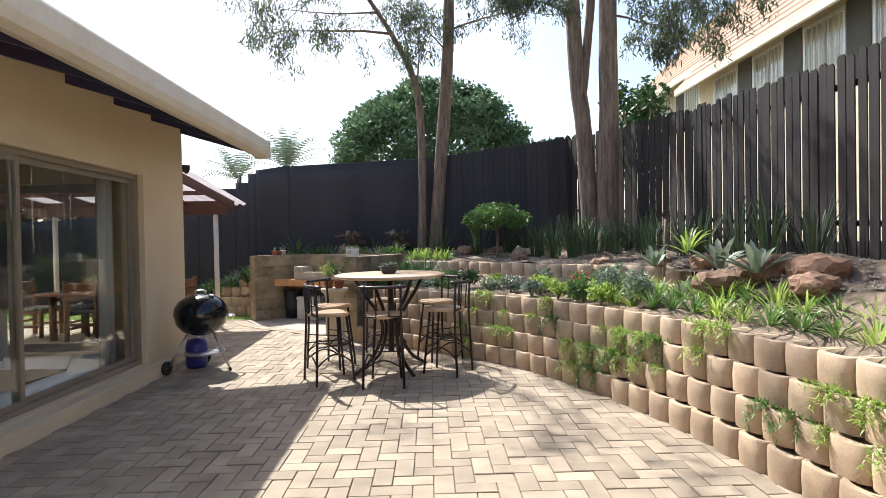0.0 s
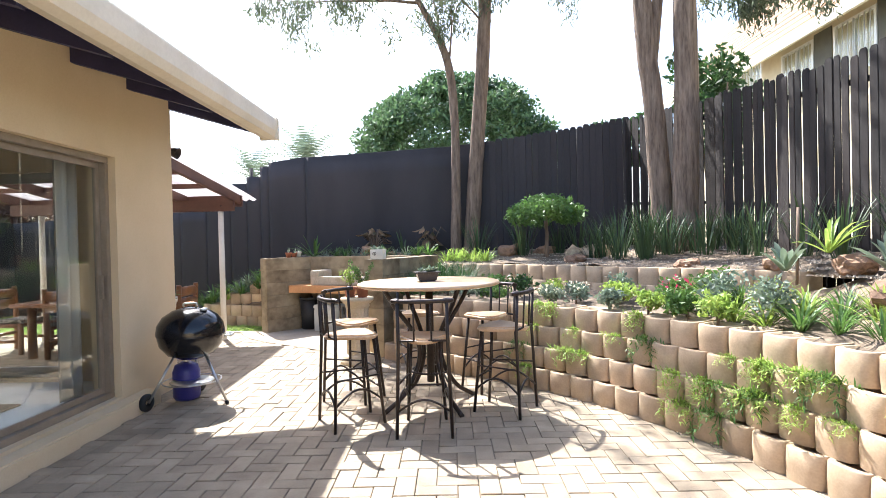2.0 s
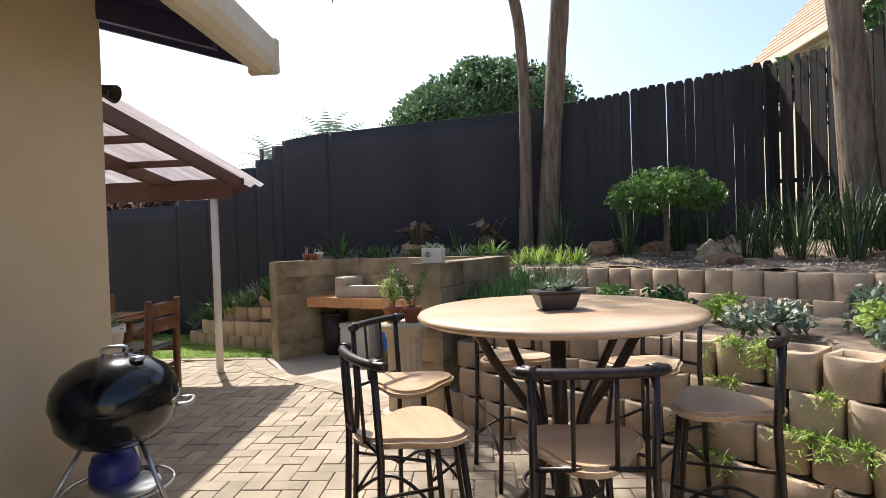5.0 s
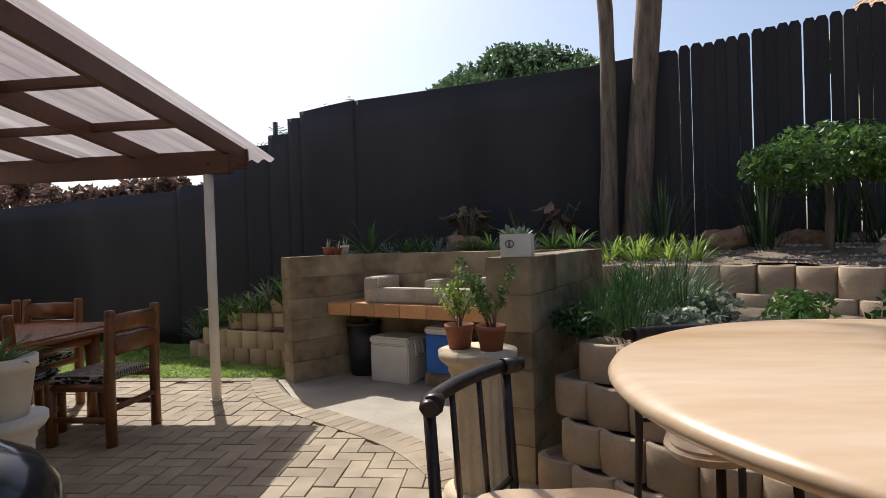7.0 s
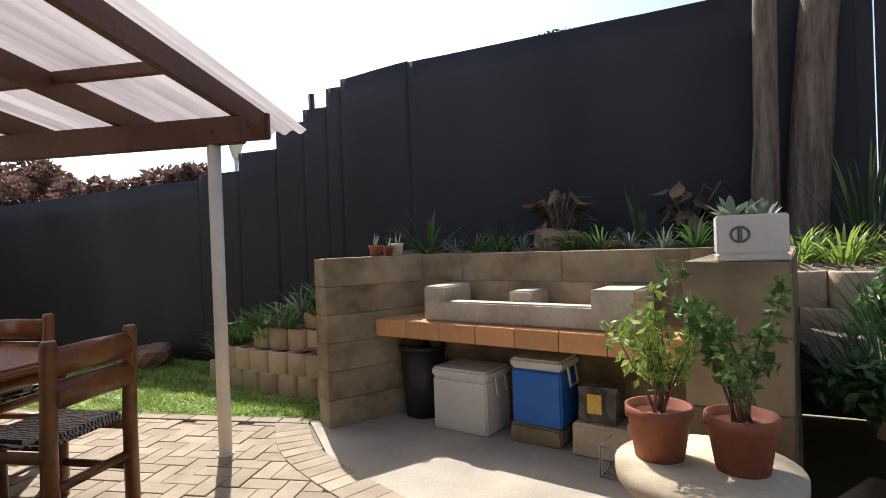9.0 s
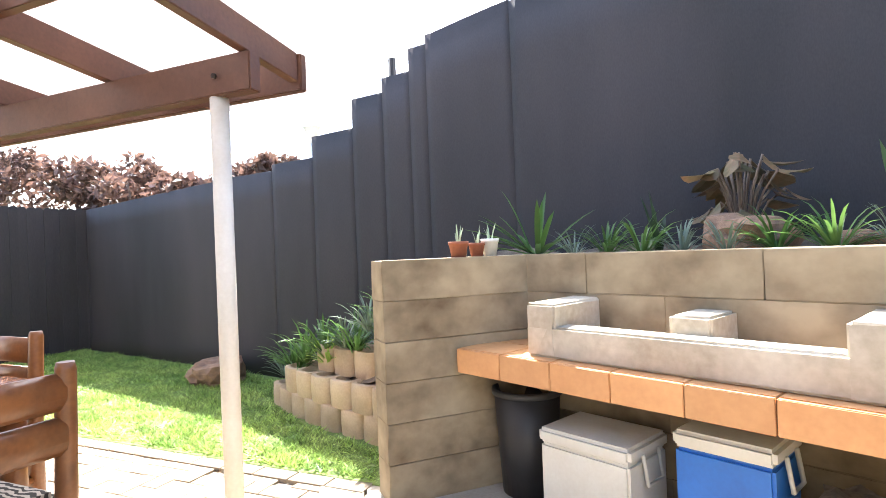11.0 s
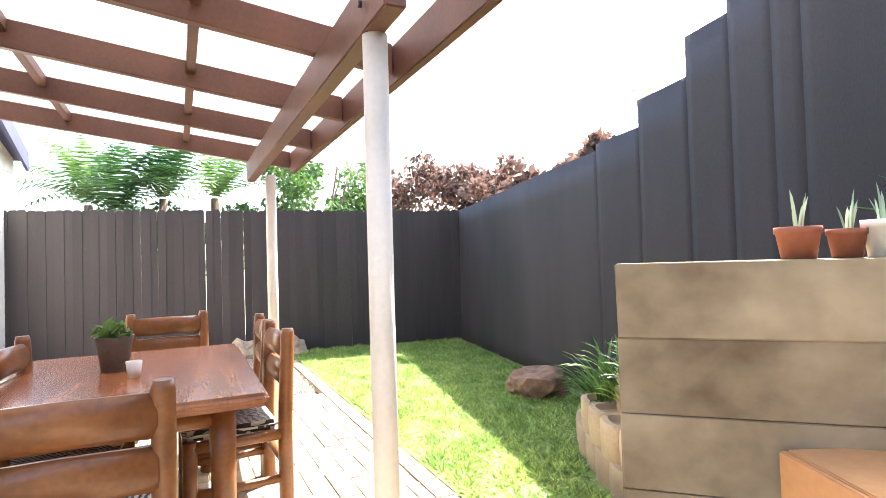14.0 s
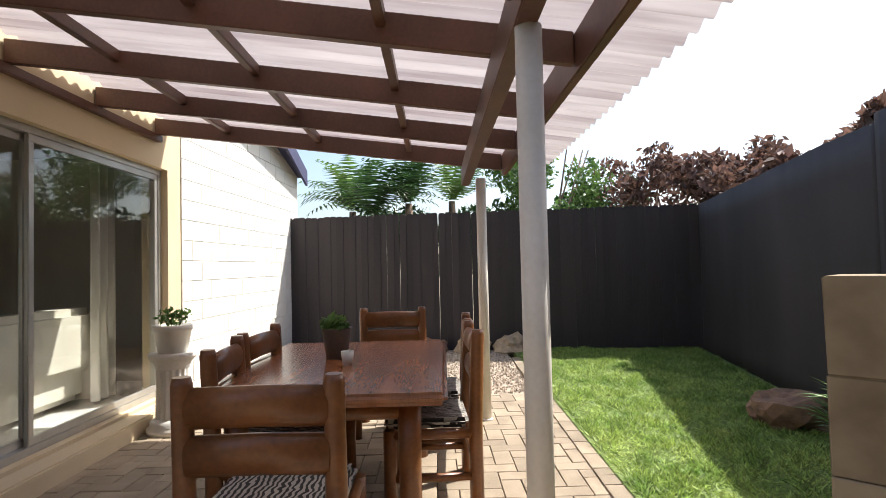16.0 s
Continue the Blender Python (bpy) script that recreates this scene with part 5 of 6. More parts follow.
def cool_box(name, m, w, d, h, body, lidmat, label):
    c = thing(name, label, "cool box", m)
    bm = B()
    box(bm, 0, w, 0, d, 0, h * 0.84, bevel=0.012)
    part("body", bm, body, c)
    bm = B()
    box(bm, -0.008, w + 0.008, -0.008, d + 0.008, h * 0.845, h, bevel=0.016)
    part("lid", bm, lidmat, c)
    part("handle", tube(B(), [(w + 0.012, d * 0.3, h * 0.9), (w + 0.03, d * 0.3, h * 0.62), (w + 0.03, d * 0.7, h * 0.62), (w + 0.012, d * 0.7, h * 0.9)], 0.009, 6), PLASTIC_WHITE, c)
    return c


cool_box("cool_box", cpose(0.45, 0.08), 0.44, 0.32, 0.43, PLASTIC_WHITE, PLASTIC_WHITE, "large off white cool box under the counter")
crate = tagged(new("concrete_offcut", mesh_of("concrete_offcut", rough_prism([(0, 0), (0.36, 0), (0.36, 0.26), (0, 0.26)], 0, 0.12, 77, 0.01), CONCRETE)), "rough concrete block under the blue cool box", "block")
crate.matrix_world = cpose(1.03, 0.12)
cool_box("cool_box", cpose(1.06, 0.12, 0.128), 0.34, 0.28, 0.42, PLASTIC_BLUE, PLASTIC_WHITE, "blue cool box with white lid on a concrete block")
plinth = tagged(new("concrete_offcut", mesh_of("concrete_offcut", rough_prism([(0, 0), (0.36, 0), (0.36, 0.24), (0, 0.24)], 0, 0.19, 78, 0.008), PED)), "pale concrete block under the charcoal bag", "block")
plinth.matrix_world = cpose(1.47, 0.1)
bag = thing("charcoal_bag", "crumpled grey brown charcoal bag with a printed label", "bag", cpose(1.5, 0.15, 0.198) @ Matrix.Scale(0.72, 4))
bm = B()
box(bm, 0, 0.32, 0, 0.22, 0, 0.3)
bmesh.ops.subdivide_edges(bm, edges=bm.edges[:], cuts=4, use_grid_fill=True)
for v in bm.verts:
    v.co += Vector((noise.noise(v.co * 9), noise.noise(v.co * 9 + Vector((4, 0, 0))), noise.noise(v.co * 9 + Vector((0, 7, 0))))) * 0.05
    v.co.z = max(v.co.z, 0.0)
part("sack", bm, material("brown_paper", (0.17, 0.145, 0.125), (0.08, 0.07, 0.06), 0.55, scale=8, bump=0.6), bag)
bm = B()
box(bm, 0.1, 0.22, -0.075, -0.07, 0.1, 0.26, bevel=0.002)
part("label", bm, material("yellow_label", (0.75, 0.62, 0.10), (0.7, 0.3, 0.08), 0.5, scale=18, bump=0), bag, "yellow and red printed label")
box_ = thing("cardboard_box", "worn cardboard box under the counter", "box", cpose(1.80, 0.10))
bm = B()
box(bm, 0, 0.26, 0, 0.3, 0, 0.24, bevel=0.006)
part("carton", bm, PED, box_)

rack = thing("wire_grill_rack", "folded chromed wire braai grid under the counter", "grill rack", cpose(1.72, -0.12))
for z in (0.0, 0.16):
    part("rim", tube(B(), [(0, 0, z + 0.006), (0.42, 0, z + 0.006), (0.42, 0.24, z + 0.006), (0, 0.24, z + 0.006), (0, 0, z + 0.006)], 0.005, 6), CHROME, rack)
for k in range(13):
    part("wire", tube(B(), [(0.0325 * (k + 0.5), 0, 0.166), (0.0325 * (k + 0.5), 0, 0.006), (0.0325 * (k + 0.5), 0.24, 0.006)], 0.0025, 5), CHROME, rack)
for y in (0.06, 0.12, 0.18):
    part("wire", tube(B(), [(0, y, 0.006), (0.42, y, 0.006)], 0.0025, 5), CHROME, rack)
for x in (0, 0.42):
    for y in (0, 0.24):
        part("upright", tube(B(), [(x, y, 0.006), (x, y, 0.166)], 0.004, 6), CHROME, rack)
AMBER = material("amber_glass", (0.16, 0.055, 0.02), (0.10, 0.035, 0.014), 0.12, bump=0)
bottle = None
for u, v in ((2.08, 0.14), (2.16, 0.18), (2.24, 0.13), (2.12, 0.26), (2.21, 0.27)):
    if bottle is None:
        bottle = thing("brown_bottle", "brown glass bottle standing under the counter", "bottle", cpose(u, v), "bottles under the counter")
        part("glass", lathe(B(), [(0, 0), (0.032, 0), (0.035, 0.01), (0.035, 0.17), (0.03, 0.2), (0.014, 0.25), (0.0135, 0.3), (0, 0.3)], 16), AMBER, bottle)
        part("cap", lathe(B(), [(0.015, 0.29), (0.015, 0.306), (0, 0.308)], 12), CHROME, bottle)
    else:
        copy_thing(bottle, cpose(u, v))

# ---- planting ----
for k, p in enumerate(resample(off(WALL_LINE, 0.56)[14:43], 22)):
    plant("spider_plant", (SPIDER + LIME)[k % 5], p.x, p.y, 0.76, 0.8 + 0.25 * ((k * 37) % 10) / 10, "arching green spider plant in the lower bed", group="spider plants along the wall")
for k, p in enumerate(resample(off(WALL_LINE, 0.8)[14:42], 22)):
    plant("lime_tuft", (LIME + SPIDER)[k % 3], p.x, p.y, 0.83, 0.9 + 0.3 * ((k * 53) % 10) / 10, "bright lime green grassy tuft", group="lime tufts in the lower bed")
for k, p in enumerate(resample(off(WALL_LINE, 1.0)[12:40], 10)):
    plant("grey_green_tuft", (GREYTUFT + LIME)[k % 4], p.x, p.y, 0.9, 0.7 + 0.3 * ((k * 29) % 10) / 10, "grey green tuft higher on the planted bank", group="tufts on the bank")
for k in range(40):
    rng = random.Random(k + 100)
    i = rng.choice([j for j in range(20, 52)])
    c = rng.choice((0, 1, 1, 2, 2, 3))
    p = off(WALL_LINE, 0.075 * c + 0.07)[i]
    q = WALL_LINE[min(i + 1, len(WALL_LINE) - 1)] - WALL_LINE[i]
    plant("trailing_succulent", TRAIL[k % 4], p.x, p.y, 0.19 * (c + 1) - 0.015, rng.uniform(0.42, 0.78), "bright trailing succulent rooted in the wall blocks", group="trailing succulents on the wall", turn=math.degrees(math.atan2(q.y, q.x)) + 180)
for x, y, rx, rz, mat, fl, lab in (
        (1.35, 6.7, 0.22, 0.13, LEAF_LIME, None, "low lime green leafy shrub"), (1.05, 7.1, 0.18, 0.12, LEAF_GREY, FLOWER_PALE, "grey leaved shrub with pale flowers"),
        (1.7, 6.15, 0.2, 0.16, LEAF_MID, FLOWER, "green shrub with red flowers"), (1.95, 5.75, 0.24, 0.2, LEAF_GREY, None, "feathery grey green shrub"),
        (0.55, 7.75, 0.22, 0.14, LEAF_DARK, None, "dark leafy groundcover below the upper wall"), (0.3, 8.2, 0.22, 0.13, LEAF_MID, None, "leafy green groundcover below the upper wall"),
        (-0.1, 8.4, 0.2, 0.12, LEAF_GREY, FLOWER_PALE, "pale flowering groundcover beside the braai"), (0.9, 7.55, 0.16, 0.12, LEAF_LIME, None, "low lime succulent clump"),
        (-0.35, 9.0, 0.16, 0.2, LEAF_MID, FLOWER_PALE, "straggling shrub with small pale flowers"), (1.5, 6.95, 0.16, 0.16, LEAF_GREY, None, "silvery shrub in the lower bed"), (2.1, 6.3, 0.2, 0.2, LEAF_MID, None, "mid green shrub in the lower bed"),
        (1.42, 6.05, 0.15, 0.11, LEAF_LIME, None, "pale green rosette succulents at the wall"), (1.62, 5.75, 0.16, 0.12, LEAF_MID, None, "round leaved green succulent at the wall"),
        (1.72, 5.45, 0.17, 0.12, LEAF_LIME, None, "yellow green round leaved succulent at the wall"), (1.2, 6.4, 0.14, 0.1, LEAF_GREY, None, "pale grey green succulent at the wall"),
        (1.95, 5.3, 0.2, 0.2, LEAF_GREY, None, "wispy grey leaved shrub on the bank"), (0.75, 7.0, 0.15, 0.1, LEAF_GREY, FLOWER_PALE, "silvery low succulent at the wall"),
        (0.1, 7.65, 0.16, 0.09, LEAF_GREY, None, "silver leaved groundcover at the wall"), (-0.3, 8.1, 0.17, 0.09, LEAF_GREY, FLOWER_PALE, "silver groundcover in the shade of the braai"), (-0.05, 7.85, 0.2, 0.08, LEAF_GREY, None, "low silver groundcover along the wall"), (-0.85, 8.2, 0.15, 0.1, LEAF_DARK, None, "dark groundcover in the corner by the braai"), (0.25, 7.5, 0.2, 0.09, LEAF_MID, None, "low green groundcover along the wall")):
    bush("low_shrub", x, y, 0.76, rx, rx, rz, 420, 0.05, mat, lab, 200 + int(x * 100 + y * 10), fl)
for x, y, z, s in ((-0.35, 8.75, 0.78, 1.1), (-0.1, 8.95, 0.8, 1.1), (-0.5, 8.6, 0.78, 1.0), (-0.72, 8.4, 0.74, 0.85), (-0.55, 8.22, 0.74, 0.8), (-0.2, 8.5, 0.76, 0.9)):
    plant("reed_clump", REED[0], x, y, z, s, "dense clump of fine dark green reeds")
for k, (x, y) in enumerate(((-0.32, 9.98), (-0.1, 9.92), (0.12, 9.8), (-0.2, 10.12), (0.05, 10.05), (0.28, 9.72))):
    plant("lime_tuft", LIME[k % 2], x, y, 1.07, 1.1, "bright yellow green tuft above the upper wall", group="lime tufts in the upper bed")
for k, (x, y, s) in enumerate(((0.2, 10.25, 1.0), (0.88, 9.85, 1.15), (1.72, 9.75, 1.1), (1.9, 8.4, 1.05), (2.15, 8.1, 1.1), (2.3, 7.8, 1.0), (1.8, 8.75, 0.9), (2.6, 7.5, 1.05), (2.85, 7.2, 1.0), (2.8, 6.8, 1.0), (3.0, 6.4, 1.05), (2.95, 5.9, 1.0), (3.1, 5.4, 1.1), (3.1, 4.9, 1.1), (3.15, 4.4, 1.0), (3.0, 7.7, 1.0), (2.5, 8.0, 0.9), (2.2, 8.35, 1.0), (2.45, 8.2, 1.05), (2.7, 7.95, 1.0), (2.0, 8.65, 0.95), (2.35, 8.5, 1.0), (2.95, 8.0, 1.0), (1.7, 8.95, 0.8), (1.45, 9.85, 0.9))):
    leafy("iris_clump", IRIS[k % 3], x, y, 1.12 if y > 8 else 1.2, s * (0.95 if y > 8 else 0.8), "tall clump of dark sword shaped leaves", group="iris clumps along the fence")
for k in range(11):
    t = k / 10
    plant("spider_plant", (GREYTUFT[0], SPIDER[0], SPIDER[2], GREYTUFT[1])[k % 4], -2.45 + 1.85 * t, 10.98 - 0.9 * t + 0.05 * (k % 2), 1.19, 0.88, "spider plant above the braai wall", group="spider plants above the braai")
leafy("aloe", ALOE[0], -2.72, 11.25, 1.2, 1.25, "grey green aloe above the braai wall")
leafy("snake_plant", SANSEV[0], -2.0, 10.92, 1.2, 0.95, "upright snake plant with pale margins")
leafy("snake_plant", SANSEV[0], -1.05, 10.6, 1.2, 1.35, "tall upright snake plant behind the braai")
for x, y, seed in ((-1.6, 11.05, 5), (-0.6, 11.05, 7)):
    ob = thing("copper_leaf_plant", "bushy plant with large copper and green leaves behind the braai", "plant", pose(x, y, 1.24))
    rng = random.Random(seed)
    for k in range(34):
        a, high = rng.uniform(0, math.tau), rng.uniform(0.1, 0.46)
        reach = rng.uniform(0.05, 0.22)
        e = Vector((math.cos(a) * reach, math.sin(a) * reach, high))
        part("stalk", tube(B(), [(0, 0, -0.05), e * 0.6 + Vector((0, 0, 0.04)), e], 0.006, 5), BARK, ob)
        bm = B()
        o = Vector((math.cos(a), math.sin(a), rng.uniform(-2.2, -0.3))).normalized()
        sd = Vector((-math.sin(a), math.cos(a), rng.uniform(-0.5, 0.5))).normalized()
        up = sd.cross(o)
        size = rng.uniform(0.6, 1.05)
        spine = [e + (o * t * 0.2 - up * 0.05 * t * t) * size for t in (0, 0.25, 0.55, 0.8, 1)]
        sp = [bm.verts.new(q) for q in spine]
        for sg in (-1, 1):
            rim = [bm.verts.new(q + (sd * sg * w + up * w * 0.25) * size) for q, w in zip(spine[1:4], (0.055, 0.062, 0.036))]
            bm.faces.new((sp[0], sp[1], rim[0])), bm.faces.new((sp[3], sp[4], rim[2]))
            for i in (0, 1):
                bm.faces.new((sp[i + 1], sp[i + 2], rim[i + 1], rim[i]))
        part("leaf", bm, LEAF_BRONZE, ob)
# clipped standard shrub
std = thing("standard_shrub", "clipped umbrella shaped shrub on a single bare stem", "shrub", pose(1.17, 9.5, 1.08))
part("stem", tube(B(), [(0, 0, -0.05), (0.02, 0, 0.4), (0, 0, 0.72)], [0.035, 0.028, 0.025], 10), BARK, std)
leaf_cloud("crown", [(0.4 * math.cos(a), 0.4 * math.sin(a), 0.72 + 0.05 * math.sin(a * 3), 0.2, 0.2, 0.16) for a in np.linspace(0, 5.6, 8)] + [(0, 0, 0.84, 0.4, 0.4, 0.18)], 4400, 0.06, LEAF_MID, std, 8, 0.1, 0.5, 0.5)
leafy("small_palm", PALM[0], 2.75, 5.75, 1.25, 0.9, "yellow green young palm on the bank")
part_stake = tagged(new("garden_stake", mesh_of("garden_stake", tube(B(), [(0, 0, 0), (0.02, 0, 0.62)], 0.012, 6), BARK)), "thin brown wooden stake in the bank", "stake")
part_stake.matrix_world = pose(2.5, 5.75, 1.0)
for x, y, s in ((2.72, 5.05, 1.0), (2.62, 4.3, 0.9), (2.35, 5.65, 0.8)):
    leafy("agave", AGAVE[0], x, y, 1.12, s, "pale grey agave rosette on the bank", group="agaves on the bank")
for k, (x, y, z, s) in enumerate(((2.5, 4.72, 0.96, 0.19), (2.0, 9.95, 1.15, 0.2), (2.2, 9.7, 1.16, 0.17), (-1.6, 10.78, 1.2, 0.2), (2.85, 4.6, 1.08, 0.2), (2.95, 4.1, 1.1, 0.2), (2.75, 3.85, 1.02, 0.15), (1.55, 9.25, 1.12, 0.2), (1.85, 9.1, 1.14, 0.22), (0.75, 10.2, 1.15, 0.24), (1.25, 10.05, 1.14, 0.2), (1.42, 8.75, 1.08, 0.15), (0.05, 10.45, 1.14, 0.14), (-1.2, 10.55, 1.12, 0.17), (2.3, 7.3, 1.06, 0.13), (2.75, 6.4, 1.1, 0.12), (2.85, 5.6, 1.12, 0.14), (-6.25, 12.05, 0.03, 0.27), (-10.2, 9.9, 0.0, 0.26), (-10.1, 10.5, 0.0, 0.26), (-10.2, 8.9, 0.0, 0.2), (-10.2, 9.35, 0.0, 0.22))):
    ob = plant("rock", ROCKS[1 if k in (1, 2, 7, 8, 18, 19) else (0, 2, 0)[k % 3]], x, y, z + 0.25 * s, s, "weathered sandstone rock in the planting" if z > 0.5 else "weathered brown rock by the fence", "rock", "garden rocks")
for k, p in enumerate(resample(LEFT_LINE, 9)):
    plant("spider_plant", (SPIDER + GREYTUFT)[k % 5], p.x + 0.05, p.y + 0.16, (0.76, 0.76, 0.74, 0.72, 0.58, 0.52, 0.4, 0.3, 0.2)[k], 1.2, "arching spider plant on the stepped blocks", group="spider plants by the lawn")
    plant("grey_green_tuft", GREYTUFT[k % 2], p.x + 0.2, p.y + 0.42, 0.9 - 0.085 * k, 1.5, "grey green tuft on the bank by the lawn", group="tufts by the lawn")
for k, (x, y, z, s) in enumerate(((-3.35, 11.0, 0.74, 1.2), (-3.7, 11.1, 0.66, 1.3), (-4.05, 11.2, 0.55, 1.2), (-4.4, 11.35, 0.42, 1.2), (-3.5, 11.4, 0.8, 1.3), (-4.8, 11.5, 0.3, 1.1))):
    plant("spider_plant", (SPIDER + LIME)[k % 5], x, y, z, s, "lush arching spider plant on the bank by the lawn", group="spider plants by the lawn")
bush("low_shrub", -3.45, 11.2, 0.7, 0.34, 0.25, 0.22, 700, 0.06, LEAF_MID, "green shrub with pink flowers beside the braai", 71, FLOWER)

# ---- inside the house ----
sofa = thing("sofa", "cream upholstered sofa behind the patio door", "sofa", pose(-6.05, 5.95, 0.12))
for nm, a in (("seat", (-1.0, 1.0, -0.4, 0.35, 0.05, 0.42)), ("backrest", (-1.0, 1.0, 0.2, 0.45, 0.3, 0.85)), ("armrest", (-1.2, -1.0, -0.42, 0.45, 0.02, 0.62)), ("armrest", (1.0, 1.2, -0.42, 0.45, 0.02, 0.62))):
    bm = B()
    box(bm, *a, bevel=0.06)
    part(nm, bm, SOFA, sofa)
rug = B()
box(rug, -6.4, -3.9, 3.2, 5.9, 0.121, 0.135)
tagged(new("rug", mesh_of("rug", rug, RUG)), "brown rug on the white tiled floor", "rug")


def curtain(x0, y0, x1, y1, label):
    bm = B()
    n = 60
    a, b = [], []
    for i in range(n):
        t = i / (n - 1)
        d = Vector((x1 - x0, y1 - y0, 0))
        nr = Vector((-d.y, d.x, 0)).normalized()
        p = Vector((x0, y0, 0)) + d * t + nr * 0.035 * math.sin(t * d.length * 55)
        a.append(bm.verts.new((p.x, p.y, 0.16))), b.append(bm.verts.new((p.x, p.y, 2.38)))
    for i in range(n - 1):
        bm.faces.new((a[i], a[i + 1], b[i + 1], b[i])).smooth = True
    ob = tagged(new("curtain", mesh_of("curtain", bm, FABRIC)), label, "curtain")
    mod = ob.modifiers.new("thickness", "SOLIDIFY")
    mod.thickness = 0.004


curtain(-3.5, 3.2, -3.5, 4.2, "sheer pale curtain drawn behind the glass door")
curtain(-3.48, 5.8, -3.48, 6.08, "pale curtain gathered beside the glass door")
curtain(-7.2, 6.45, -6.9, 6.45, "pale curtain gathered beside the patio door")

# flood light and lanterns
fl = thing("flood_light", "black twin flood light on the house corner", "lamp", pose(-3.2, 6.95, 2.42))
part("bracket", tube(B(), [(0, -0.1, 0), (0, 0.06, 0.02)], 0.015, 8), IRON, fl)
bm = lathe(B(), [(0.02, 0), (0.035, 0.02), (0.06, 0.12), (0.055, 0.12), (0, 0.05)], 16)
bmesh.ops.transform(bm, matrix=pose(0.02, 0.08, 0.02, 0, 110, 0), verts=bm.verts[:])
part("head", bm, IRON, fl)
for x, y, z in ((-5.3, 12.5, 0.0),):
    ln = thing("garden_lantern", "white garden lantern on a pole behind the fence", "lamp", pose(x, y, -0.05))
    top = 2.45
    part("pole", tube(B(), [(0, 0, 0), (0, 0, top)], 0.025, 8), LAMP_WHITE, ln)
    part("lantern", lathe(B(), [(0.03, top), (0.05, top + 0.04), (0.08, top + 0.16), (0.1, top + 0.17), (0.0, top + 0.22)], 12), LAMP_WHITE, ln)

# ---- beyond the fences ----
big = thing("round_tree", "broad round dark green tree beyond the fence", "tree", pose(0.4, 39, -0.45) @ Matrix.Scale(1.3, 4))
part("trunk", tube(B(), [(0, 0, 0), (0.2, 0, 2.5), (0.1, 0, 5.5)], [0.45, 0.35, 0.2], 12), BARK, big)
rng = random.Random(3)
blobs = []
for k in range(150):
    a, e = rng.uniform(0, math.tau), math.asin(rng.uniform(-0.1, 1.0))
    blobs.append((4.7 * math.cos(a) * math.cos(e), 3.8 * math.sin(a) * math.cos(e), 5.6 + 4.0 * math.sin(e), rng.uniform(0.7, 1.3), rng.uniform(0.7, 1.3), rng.uniform(0.5, 0.9)))
leaf_cloud("crown", blobs, 42000, 0.24, LEAF_FAR, big, 4, 0.1, 0.5, 0.5)


def feather_tree(x, y, h, spread, n, mat, label, seed, name="palm_tree"):
    """A tree of arching feathery fronds."""
    t = thing(name, label, "tree", pose(x, y, -0.06))
    part("trunk", tube(B(), [(0, 0, 0), (0.05, 0, h * 0.6), (0, 0, h)], [0.13, 0.1, 0.07], 8), BARK, t)
    rng = random.Random(seed)
    for k in range(n):
        az, th = rng.uniform(0, math.tau), rng.uniform(0.1, 1.2)
        bm, p = B(), Vector((0, 0, h))
        out = Vector((math.cos(az), math.sin(az), 0))
        side = Vector((-math.sin(az), math.cos(az), 0))
        for i in range(14):
            ang = th + 1.2 * (i / 14) ** 2
            d = out * math.sin(ang) + Vector((0, 0, math.cos(ang)))
            q = p + d * spread / 14
            for sg in (-1, 1):
                e = q + side * sg * spread * 0.24 * math.sin((i + 1) / 15 * math.pi) + d * spread * 0.06 - Vector((0, 0, spread * 0.04))
                w = d * spread * 0.016
                bm.faces.new([bm.verts.new(v) for v in (q - w, q + w, e)])
            p = q
        part("frond", bm, mat, t)
    return t


feather_tree(-6.6, 25.5, 5.0, 2.1, 40, LEAF_GREY, "feathery grey green palm far beyond the fence", 1)
feather_tree(-9.0, 26, 4.6, 1.9, 30, LEAF_GREY, "feathery grey green palm far beyond the fence", 2)
for k, (x, y, h) in enumerate(((-13.6, 7.7, 2.5), (-13.2, 8.9, 2.6), (-13.8, 9.8, 2.7), (-12.6, 8.2, 2.3))):
    feather_tree(x, y, h, 1.35, 34, LEAF_DARK if k % 2 else LEAF_MID, "green palm fronds behind the west fence", 10 + k)


def shrub_tree(x, y, z, rx, rz, n, size, mat, label, seed):
    t = thing("tall_shrub", label, "shrub", pose(x, y, -0.06))
    rng = random.Random(seed)
    for k in range(4):
        part("stem", tube(B(), [(0, 0, 0), (rng.uniform(-0.2, 0.2), rng.uniform(-0.2, 0.2), z * 0.6), (rng.uniform(-0.6, 0.6) * rx, rng.uniform(-0.5, 0.5) * rx, z + rz * 0.4)], [0.04, 0.03, 0.012], 6), BARK, t)
    blobs = [(rng.uniform(-0.8, 0.8) * rx, rng.uniform(-0.8, 0.8) * rx, z + rng.uniform(-0.9, 0.75) * rz, rx * 0.3, rx * 0.3, rz * 0.3) for _ in range(22)]
    leaf_cloud("foliage", blobs, n, size, mat, t, seed, 0.2, 0.3, 0.45)


